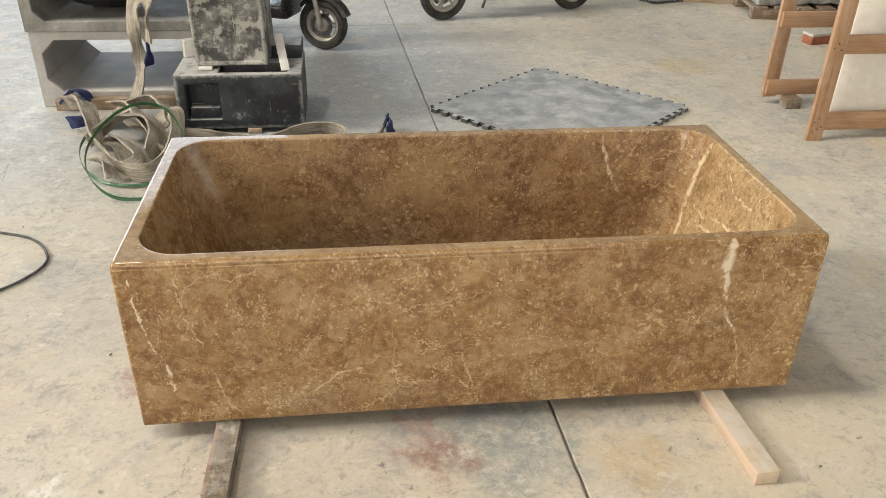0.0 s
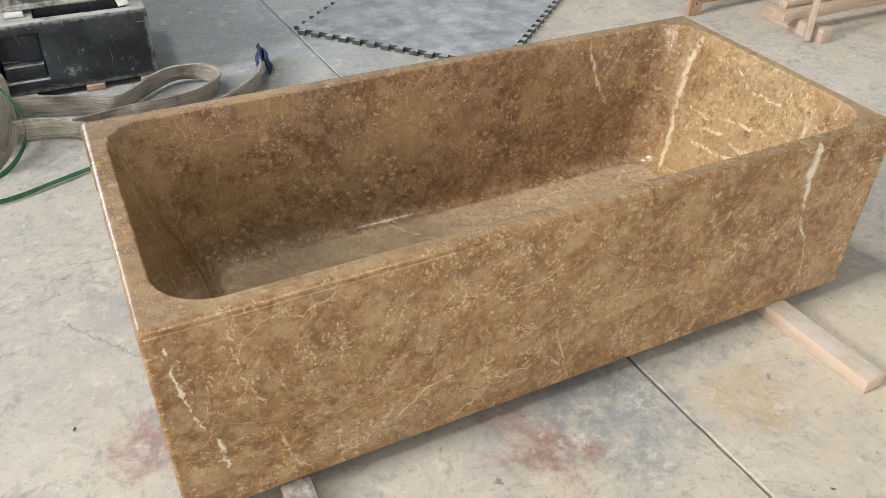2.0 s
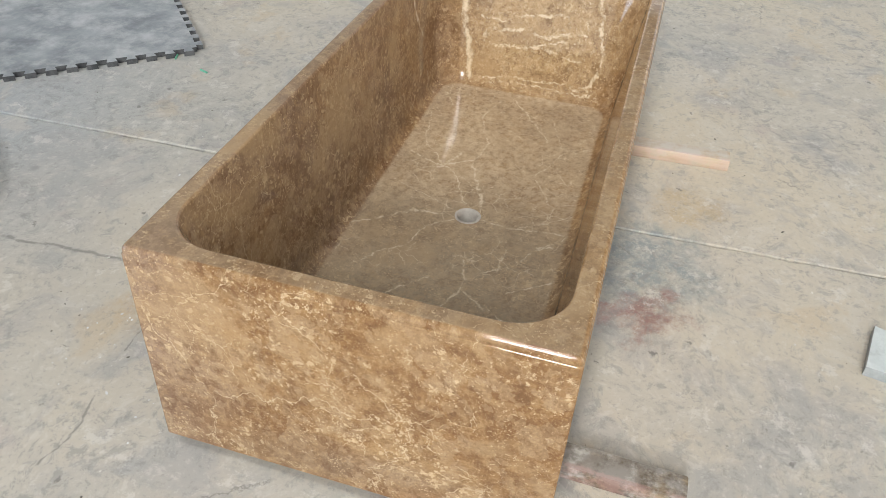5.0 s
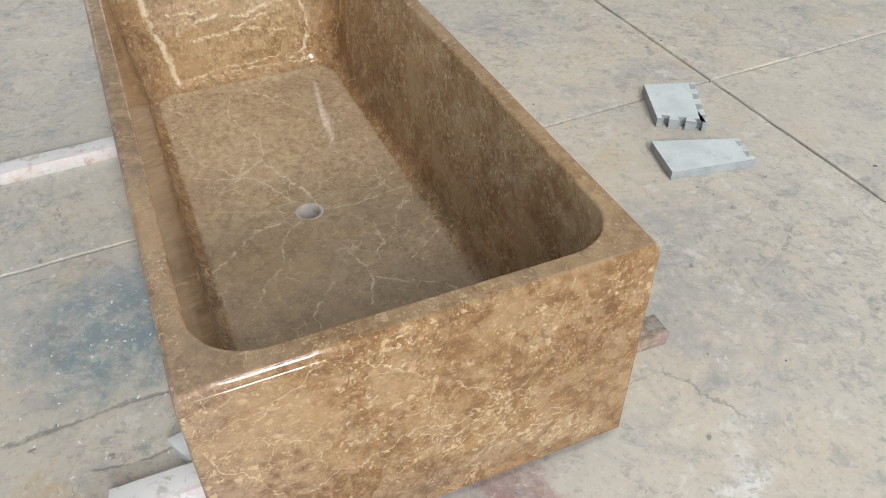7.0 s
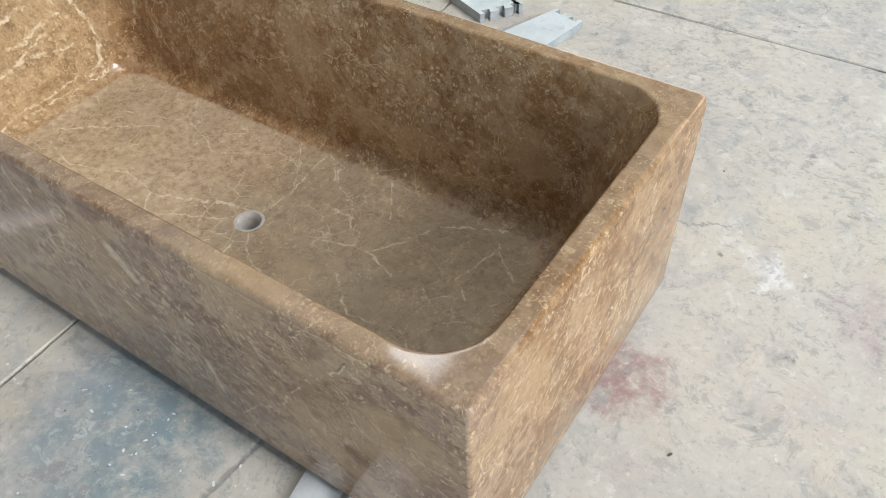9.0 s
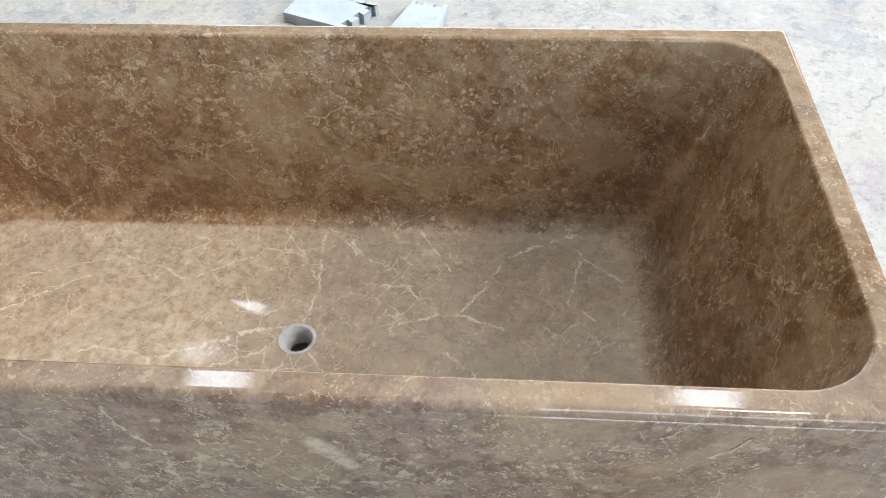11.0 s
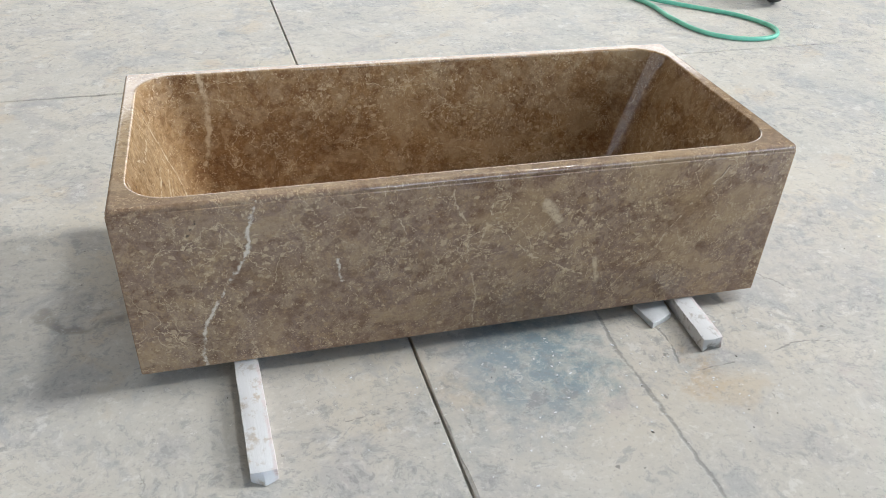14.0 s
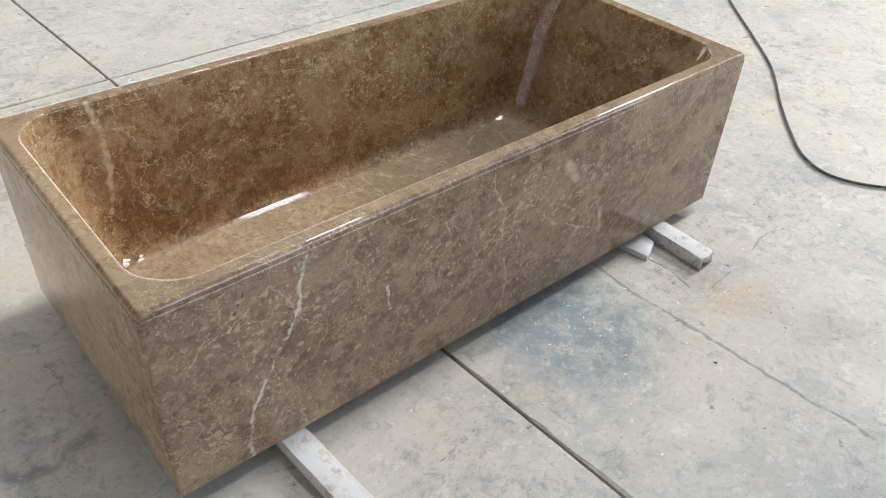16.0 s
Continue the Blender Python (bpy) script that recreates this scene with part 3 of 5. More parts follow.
def scuffed(name, dark, light, dust, block, edge, patchy, settled):
    """A dark box-shaped thing rubbed pale along its edges, scratched and dusty."""
    n = Nodes(name)
    at = n.coord.outputs["Object"]
    rough = n.noise(at, 34.0, 7, 0.75)
    c = n.mix(n.band(n.noise(at, 9.0, 6, 0.65), 0.38, 0.62), dark, light)
    c = n.mix(n.math("MULTIPLY", n.band(n.noise(at, 13.0, 9, 0.78), 0.66 - 0.22 * patchy, 0.72 - 0.18 * patchy), 0.75), c, dust)
    c = n.mix(n.math("MULTIPLY", n.band(rough, 0.64, 0.68), 0.5), c, dust)
    # long thin scratches in two directions
    for turn in ((60.0, 30.0, 3.0), (5.0, 30.0, 55.0)):
        scratch = n.band(n.noise(n.vec("MULTIPLY", n.vec("ADD", at, n.vec("SCALE", rough, scale=0.01)), turn), 1.6, 3, 0.5), 0.69, 0.71)
        c = n.mix(n.math("MULTIPLY", scratch, 0.6), c, dust)
    x0, x1, y0, y1, z0, z1 = block
    runs = [(edge, (x0, y0, z), (x1, y0, z)) for z in (z0, z1)] + [(edge, (x, y0, z0), (x, y0, z1)) for x in (x0, x1)]
    runs += [(edge, (x, y0, z1), (x, y1, z1)) for x in (x0, x1)]
    rubbed = n.math("MULTIPLY", n.lines(n.vec("ADD", at, n.vec("SCALE", n.vec("SUBTRACT", n.noise(at, 30.0, 5, 0.7, out="Color"), (0.5, 0.5, 0.5)), scale=0.03)), runs), n.band(rough, 0.36, 0.55))
    c = n.mix(n.math("MULTIPLY", rubbed, 0.8), c, dust)
    up = n.tree.nodes.new("ShaderNodeSeparateXYZ")
    n.put(up.inputs[0], n.node("ShaderNodeNewGeometry", out="Normal"))
    lies = n.math("MULTIPLY", n.band(up.outputs[2], 0.3, 0.95), n.band(n.noise(at, 16.0, 6, 0.65), 0.25, 0.55))
    c = n.mix(n.math("MULTIPLY", lies, settled), c, (0.46, 0.47, 0.47))
    n.bump(rough, 0.25, 0.003)
    return n.done(c, n.ramp(rough, (0.3, 0.4), (0.7, 0.65)))


MARBLE = marble_material()
FLOOR = floor_material()
DRAIN = worn("ground_stone", (0.4, 0.37, 0.33), (0.56, 0.53, 0.48), 0.5, 40)
JOINT = worn("joint_dirt", (0.035, 0.033, 0.03), (0.08, 0.075, 0.07), 0.95)
WHITEWOOD = wood("dusty_batten", (0.13, 0.095, 0.06), (0.32, 0.25, 0.17), dust=0.85, paint=(0.6, 0.36, 0.33), bare=True)
PINKWOOD = wood("pink_stained_batten", (0.46, 0.36, 0.25), (0.66, 0.57, 0.45), dust=0.6, paint=(0.64, 0.42, 0.37))
PINE = wood("crate_pine", (0.3, 0.165, 0.09), (0.47, 0.295, 0.175), dust=0.12)
OLDWOOD = wood("weathered_pine", (0.13, 0.085, 0.055), (0.27, 0.19, 0.13), dust=0.3)
PALEPINE = wood("pale_pine", (0.36, 0.25, 0.17), (0.58, 0.46, 0.36), dust=0.35)
FOAM = worn("pale_foam", (0.52, 0.57, 0.575), (0.62, 0.67, 0.67), 0.85, 14, dust=(0.42, 0.46, 0.46), dust_amount=0.3)
FOAMSIDE = worn("foam_edge", (0.3, 0.33, 0.34), (0.42, 0.45, 0.46), 0.9, 20)
MAT = worn("blue_grey_foam", (0.19, 0.21, 0.225), (0.34, 0.365, 0.38), 0.6, 5, dust=(0.55, 0.565, 0.57), dust_amount=0.85)
MATSIDE = worn("dark_mat_edge", (0.05, 0.055, 0.06), (0.13, 0.135, 0.14), 0.8, 25)
CULVERT = worn("pale_cast_concrete", (0.36, 0.36, 0.36), (0.5, 0.49, 0.47), 0.75, 5)
CULVERT_DARK = worn("dirty_cast_concrete", (0.15, 0.15, 0.145), (0.3, 0.295, 0.28), 0.75, 6, dust=(0.4, 0.39, 0.37), dust_amount=0.3)
BLACK = scuffed("scuffed_black_plastic", (0.012, 0.016, 0.021), (0.035, 0.043, 0.052), (0.3, 0.31, 0.31), (-0.272, 0.345, 2.2, 2.64, 0.024, 0.305), 0.022, 0.3, 0.95)
DUSTY = scuffed("dusty_grey_metal", (0.035, 0.037, 0.04), (0.16, 0.165, 0.16), (0.42, 0.42, 0.39), (-0.175, 0.175, 0.0, 0.3, 0.0, 0.36), 0.026, 0.85, 0.6)
WHITE = worn("white_offcut", (0.6, 0.6, 0.58), (0.75, 0.75, 0.73), 0.55, 12)
CHIP = worn("white_stone_chip", (0.62, 0.63, 0.63), (0.76, 0.77, 0.77), 0.4, 12)
SACK = worn("black_sack", (0.008, 0.008, 0.012), (0.03, 0.03, 0.035), 0.35, 12)
BLUE = worn("navy_sling_end", (0.012, 0.02, 0.07), (0.03, 0.045, 0.14), 0.8, 30)
GREEN = worn("green_strapping", (0.015, 0.075, 0.03), (0.03, 0.13, 0.05), 0.4, 20)
HOSE = worn("green_hose", (0.12, 0.42, 0.28), (0.2, 0.55, 0.38), 0.45, 14)
CABLE = worn("black_cable", (0.035, 0.035, 0.037), (0.1, 0.1, 0.1), 0.6, 30)
RUBBER = worn("tyre_rubber", (0.018, 0.018, 0.018), (0.05, 0.048, 0.045), 0.8, 15)
ALLOY = worn("dusty_alloy", (0.3, 0.29, 0.26), (0.45, 0.43, 0.39), 0.5, 15, metal=0.5)
STEEL = worn("dark_steel", (0.08, 0.08, 0.08), (0.2, 0.2, 0.2), 0.4, 15, metal=0.8)
PAINT = worn("black_scooter_paint", (0.012, 0.012, 0.014), (0.025, 0.025, 0.028), 0.3, 6, dust=(0.2, 0.19, 0.17), dust_amount=0.25)
SEAT = worn("black_vinyl", (0.015, 0.015, 0.015), (0.035, 0.035, 0.035), 0.55, 12)
FILM = worn("white_wrapping_film", (0.66, 0.64, 0.6), (0.82, 0.8, 0.76), 0.35, 3)
CLEARFILM = worn("grey_wrapping_film", (0.22, 0.225, 0.23), (0.52, 0.53, 0.53), 0.2, 9)
BRICK = worn("red_brick", (0.28, 0.09, 0.05), (0.42, 0.16, 0.09), 0.85, 16)
NAIL = worn("nail_head", (0.04, 0.035, 0.03), (0.1, 0.09, 0.08), 0.6, 40, metal=0.6)
PLASTER = worn("wall_paint", (0.3, 0.295, 0.28), (0.38, 0.37, 0.35), 0.85, 0.8)
SHEET = worn("roof_sheet", (0.24, 0.24, 0.235), (0.32, 0.32, 0.31), 0.5, 0.7)
GLAZE = worn("translucent_sheet", (0.7, 0.72, 0.72), (0.8, 0.81, 0.8), 0.5, 1.0)
YARD = worn("yard_ground", (0.3, 0.28, 0.25), (0.42, 0.4, 0.36), 0.9, 0.6)


def webbing_material():
    n = Nodes("beige_webbing")
    at = n.coord.outputs["UV"]
    own = n.coord.outputs["Object"]
    weave = n.noise(n.vec("MULTIPLY", at, (1.2, 30.0, 1.0)), 6.0, 4, 0.6)
    cross = n.noise(n.vec("MULTIPLY", at, (130.0, 3.0, 1.0)), 2.0, 2, 0.6)
    dirt = n.noise(own, 9.0, 6, 0.7)
    c = n.mix(n.band(weave, 0.35, 0.65), (0.24, 0.215, 0.18), (0.45, 0.415, 0.36))
    c = n.mix(n.math("MULTIPLY", n.band(dirt, 0.48, 0.66), 0.7), c, (0.14, 0.12, 0.1))
    c = n.mix(n.math("MULTIPLY", n.band(dirt, 0.42, 0.3), 0.6), c, (0.55, 0.52, 0.47))
    n.bump(n.math("ADD", weave, n.math("MULTIPLY", cross, 0.5)), 0.6, 0.003)
    return n.done(c, 0.9)


WEB = webbing_material()


# ---- mesh helpers ----
def finish(bm, name, mat, smooth=35.0):
    me = bpy.data.meshes.new(name)
    bmesh.ops.recalc_face_normals(bm, faces=bm.faces)
    bm.to_mesh(me)
    bm.free()
    me.materials.append(mat)
    if smooth:
        me.shade_smooth()
        me.set_sharp_from_angle(angle=radians(smooth))
    return me


def part(name, bm, mat, parent, label="", smooth=35.0):
    ob = new(name, finish(bm, name, mat, smooth))
    ob.parent = parent
    return tagged(ob, label)


def thing(name, label, category, group="", kind="", at=None):
    ob = new(name)
    ob.empty_display_size = 0.1
    if at is not None:
        ob.matrix_world = at
    return tagged(ob, label, category, group, kind)


def solid(name, bm, mat, label, category, group="", kind="", at=None, smooth=35.0):
    ob = new(name, finish(bm, name, mat, smooth))
    if at is not None:
        ob.matrix_world = at
    return tagged(ob, label, category, group, kind)


def box(x0, x1, y0, y1, z0, z1, bevel=0.0, bm=None, m=None, segments=2):
    own = bmesh.new()
    bmesh.ops.create_cube(own, size=1.0, matrix=Matrix.Translation(((x0 + x1) / 2, (y0 + y1) / 2, (z0 + z1) / 2)) @ Matrix.Diagonal((x1 - x0, y1 - y0, z1 - z0, 1)))
    if bevel:
        bmesh.ops.bevel(own, geom=own.edges[:], offset=bevel, segments=segments, affect="EDGES", profile=0.5)
    if m is not None:
        bmesh.ops.transform(own, matrix=m, verts=own.verts)
    return own if bm is None else merge(bm, own)


def merge(bm, other):
    me = bpy.data.meshes.new("tmp")
    other.to_mesh(me)
    other.free()
    bm.from_mesh(me)
    bpy.data.meshes.remove(me)
    return bm


def rough_up(bm, amount, scale=20.0, seed=0.0):
    for v in bm.verts:
        v.co += amount * noise.noise_vector(v.co * scale + Vector((seed, seed * 2.3, 0)))
    return bm


def grid_box(x0, x1, y0, y1, z0, z1, step, bevel=0.004):
    """A box with its faces cut finely enough to be dented."""
    bm = box(x0, x1, y0, y1, z0, z1)
    for axis, lo, hi in ((0, x0, x1), (1, y0, y1), (2, z0, z1)):
        k = max(1, int((hi - lo) / step))
        for i in range(1, k):
            p = [0.0, 0.0, 0.0]
            p[axis] = lo + (hi - lo) * i / k
            d = [0.0, 0.0, 0.0]
            d[axis] = 1.0
            bmesh.ops.bisect_plane(bm, geom=bm.verts[:] + bm.edges[:] + bm.faces[:], plane_co=p, plane_no=d)
    if bevel:
        sharp = [e for e in bm.edges if len(e.link_faces) == 2 and e.calc_face_angle(0) > 0.5]
        bmesh.ops.bevel(bm, geom=sharp, offset=bevel, segments=2, affect="EDGES", profile=0.5)
    return bm


def smooth_path(points, per=8):
    """Catmull-Rom through points (of any length)."""
    p = [np.array(q, float) for q in points]
    p = [2 * p[0] - p[1]] + p + [2 * p[-1] - p[-2]]
    out = []
    for a, b, c, d in zip(p, p[1:], p[2:], p[3:]):
        for i in range(per):
            t = i / per
            out.append(0.5 * (2 * b + (c - a) * t + (2 * a - 5 * b + 4 * c - d) * t * t + (3 * b - a - 3 * c + d) * t ** 3))
    out.append(p[-2])
    return out


def tube(points, radius, sides=10, per=8, closed_ends=True):
    path = [Vector(q[:3]) for q in smooth_path(points, per)] if per else [Vector(q) for q in points]
    bm = bmesh.new()
    rings = []
    side = None
    for i, q in enumerate(path):
        t = (path[min(i + 1, len(path) - 1)] - path[max(i - 1, 0)]).normalized()
        side = (Vector((0, 0, 1)) if abs(t.z) < 0.9 else Vector((1, 0, 0))) if side is None else side
        side = (side - t * side.dot(t)).normalized()
        up = t.cross(side)
        rings.append([bm.verts.new(q + radius * (math.cos(a) * side + math.sin(a) * up)) for a in (2 * math.pi * k / sides for k in range(sides))])
    for a, b in zip(rings, rings[1:]):
        for k in range(sides):
            bm.faces.new((a[k], a[(k + 1) % sides], b[(k + 1) % sides], b[k]))
    if closed_ends:
        bm.faces.new(rings[0][::-1])
        bm.faces.new(rings[-1])
    return bm


def ribbon(points, width, thick=0.006, per=9, fray=0.0):
    """A strap through rows of (x, y, z, tilt): tilt 0 stands on edge, 90 lies flat."""
    path = smooth_path(points, per)
    bm = bmesh.new()
    uv = bm.loops.layers.uv.new("UVMap")
    rows, along = [], 0.0
    for i, q in enumerate(path):
        a, b = path[max(i - 1, 0)], path[min(i + 1, len(path) - 1)]
        t = Vector((b - a)[:3]).normalized()
        if i:
            along += float(np.linalg.norm((q - path[i - 1])[:3]))
        flat = t.cross(Vector((0, 0, 1)))
        flat = flat.normalized() if flat.length > 0.05 else Vector((1, 0, 0))
        up = flat.cross(t).normalized()
        r = radians(q[3])
        across = math.cos(r) * up + math.sin(r) * flat
        face = t.cross(across).normalized()
        c = Vector(q[:3])
        row = []
        for k, s in enumerate((-0.5, -0.25, 0.0, 0.25, 0.5)):
            sag = 0.05 * width * math.sin(along * 22.0 + 2.0 * k) + fray * noise.noise(c * 60 + Vector((k, 0, 0)))
            row.append(c + across * (s * width) + face * sag)
        rows.append(([bm.verts.new(v + face * thick / 2) for v in row], [bm.verts.new(v - face * thick / 2) for v in row], along))
    def quad(vs, uvs):
        f = bm.faces.new(vs)
        for loop, w in zip(f.loops, uvs):
            loop[uv].uv = w
    for (a, b, s), (c, d, e) in zip(rows, rows[1:]):
        for k in range(4):
            u0, u1 = k / 4 * width, (k + 1) / 4 * width
            quad((a[k], a[k + 1], c[k + 1], c[k]), ((s, u0), (s, u1), (e, u1), (e, u0)))
            quad((b[k + 1], b[k], d[k], d[k + 1]), ((s, u1), (s, u0), (e, u0), (e, u1)))
        for k in (0, 4):
            quad((a[k], c[k], d[k], b[k]), ((s, 0), (e, 0), (e, 0.004), (s, 0.004)))
    for a, b, s in (rows[0], rows[-1]):
        for k in range(4):
            quad((a[k], b[k], b[k + 1], a[k + 1]), ((s, 0), (s, 0.004), (s, 0.01), (s, 0.01)))
    return bm


def lathe(profile, sides=40, axis="y"):
    """Turns (radius, along) rows round the axis; the profile closes on itself."""
    bm = bmesh.new()
    rings = []
    for k in range(sides):
        a = 2 * math.pi * k / sides
        c, s = math.cos(a), math.sin(a)
        rings.append([bm.verts.new((r * c, h, r * s) if axis == "y" else (r * c, r * s, h)) for r, h in profile])
    m = len(profile)
    for k in range(sides):
        a, b = rings[k], rings[(k + 1) % sides]
        for j in range(m):
            bm.faces.new((a[j], a[(j + 1) % m], b[(j + 1) % m], b[j]))
    return bm


def loft(rings, bottom=True):
    bm = bmesh.new()
    rows = [[bm.verts.new(p) for p in ring] for ring in rings]
    n = len(rows[0])
    for a, b in zip(rows, rows[1:]):
        for k in range(n):
            bm.faces.new((a[k], a[(k + 1) % n], b[(k + 1) % n], b[k]))
    return bm, rows


def extruded(outline, z0, z1, bevel=0.0):
    bm = bmesh.new()
    a = [bm.verts.new((x, y, z0)) for x, y in outline]
    b = [bm.verts.new((x, y, z1)) for x, y in outline]
    bm.faces.new(a[::-1])
    top = bm.faces.new(b)
    n = len(a)
    for k in range(n):
        bm.faces.new((a[k], a[(k + 1) % n], b[(k + 1) % n], b[k]))
    if bevel:
        bmesh.ops.bevel(bm, geom=list(top.edges), offset=bevel, segments=2, affect="EDGES", profile=0.5)
    return bm


# ---- the hall ----
def walls():
    x0, x1, y0, y1 = HALL
    w = 0.25
    bm = box(x0 - w, GATE_X[0], y1, y1 + w, 0.002, ROOF_Z)
    box(GATE_X[1], x1 + w, y1, y1 + w, 0.002, ROOF_Z, bm=bm)
    box(GATE_X[0], GATE_X[1], y1, y1 + w, GATE_H, ROOF_Z, bm=bm)
    solid("wall_north", bm, PLASTER, "painted end wall with a tall open gateway", "wall", kind="structure")
    bm = box(x0 - w, SOUTH_X[0], y0 - w, y0, 0.002, ROOF_Z)
    box(SOUTH_X[1], x1 + w, y0 - w, y0, 0.002, ROOF_Z, bm=bm)
    box(SOUTH_X[0], SOUTH_X[1], y0 - w, y0, SOUTH_H, ROOF_Z, bm=bm)
    solid("wall_south", bm, PLASTER, "painted end wall with a wide open gateway", "wall", kind="structure")
    bm = box(x1, x1 + w, y0, EAST_Y[0], 0.002, ROOF_Z)
    box(x1, x1 + w, EAST_Y[1], y1, 0.002, ROOF_Z, bm=bm)
    box(x1, x1 + w, EAST_Y[0], EAST_Y[1], EAST_H, ROOF_Z, bm=bm)
    solid("wall_east", bm, PLASTER, "pale painted side wall with an added, unseen doorway", "wall", kind="structure")
    bm = box(x0 - w, x0, y0, DOOR_Y[0], 0.002, ROOF_Z)
    box(x0 - w, x0, DOOR_Y[1], y1, 0.002, ROOF_Z, bm=bm)
    box(x0 - w, x0, DOOR_Y[0], DOOR_Y[1], DOOR_H, ROOF_Z, bm=bm)
    solid("wall_west", bm, PLASTER, "pale painted side wall with a wide open gateway", "wall", kind="structure")
    solid("ceiling", box(x0 - w, x1 + w, y0 - w, y1 + w, ROOF_Z + 0.002, ROOF_Z + 0.12), SHEET, "closed grey sheet roof over hanging panes and their lamps", "roof", kind="structure", smooth=0)
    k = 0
    # the roof stays closed; each pane only backs its lamp
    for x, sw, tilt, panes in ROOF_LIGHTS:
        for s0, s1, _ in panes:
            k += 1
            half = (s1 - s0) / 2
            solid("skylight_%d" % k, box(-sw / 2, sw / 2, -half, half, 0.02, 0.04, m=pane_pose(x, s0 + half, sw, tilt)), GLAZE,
                  "unseen pane hung behind a lamp under the closed roof", "skylight", kind="structure", smooth=0)


def floor_slabs():
    floor = thing("floor", "trowelled grey-beige concrete floor with stains and saw-cut joints", "floor", kind="structure")
    rng = random.Random(5)
    xs = [1.113 + 5.5 * k for k in range(-6, 6)]
    ys = [(-23.0, 0.02), (-17.6, 0.02), (-12.1, 0.02), (-6.65, 0.02), (-1.167, 0.02), (4.3, 0.06), (9.8, 0.04), (15.3, 0.04), (20.8, 0.04), (26.3, 0.04)]
    gap = 0.0034

    def corner(x, yb):
        y = (yb[0] + yb[1] * x) / (1 + yb[1] * 0.041)
        return Vector((x - 0.041 * y, y))
    for i in range(len(xs) - 1):
        for j in range(len(ys) - 1):
            c = [corner(xs[i], ys[j]), corner(xs[i + 1], ys[j]), corner(xs[i + 1], ys[j + 1]), corner(xs[i], ys[j + 1])]
            near = i in (5, 6) and j in (3, 4, 5)
            rim, lip = [], []
            for a, b in zip(c, c[1:] + c[:1]):
                t = (b - a).normalized()
                inward = Vector((-t.y, t.x))
                steps = max(2, int((b - a).length / (0.05 if near else 1.0)))
                for s in range(steps):
                    p = a.lerp(b, s / steps) + inward * gap
                    if s == 0:
                        p += t * gap
                    chip = rng.random() ** 6 * 0.008
                    rim.append(p + inward * rng.uniform(0, 0.0012))
                    lip.append(p + inward * (0.0022 + rng.uniform(0, 0.002) + chip))
            bm, rows = loft([[(p.x, p.y, -0.12) for p in rim], [(p.x, p.y, -0.004) for p in rim], [(p.x, p.y, 0.0) for p in lip]])
            bm.faces.new(rows[-1])
            bm.faces.new(rows[0][::-1])
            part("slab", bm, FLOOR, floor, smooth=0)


def ground():
    bm = bmesh.new()
    r = 600.0
    bm.faces.new([bm.verts.new(p) for p in ((-r, -r, -0.018), (r, -r, -0.018), (r, r, -0.018), (-r, r, -0.018))])
    solid("ground", bm, YARD, "dusty yard ground round the workshop", "ground", kind="structure", smooth=0)


walls()
ground()

# ---- the bathtub ----
TUB_L, TUB_W, TUB_H, BASE = 1.80, 0.80, 0.498, 0.042


def rounded(x0, x1, y0, y1, r, z, per=11):
    pts = []
    for cx, cy, a0 in ((x1 - r, y0 + r, -90), (x1 - r, y1 - r, 0), (x0 + r, y1 - r, 90), (x0 + r, y0 + r, 180)):
        for k in range(per):
            a = radians(a0 + 90.0 * k / (per - 1))
            pts.append((cx + r * math.cos(a), cy + r * math.sin(a), z))
    return pts


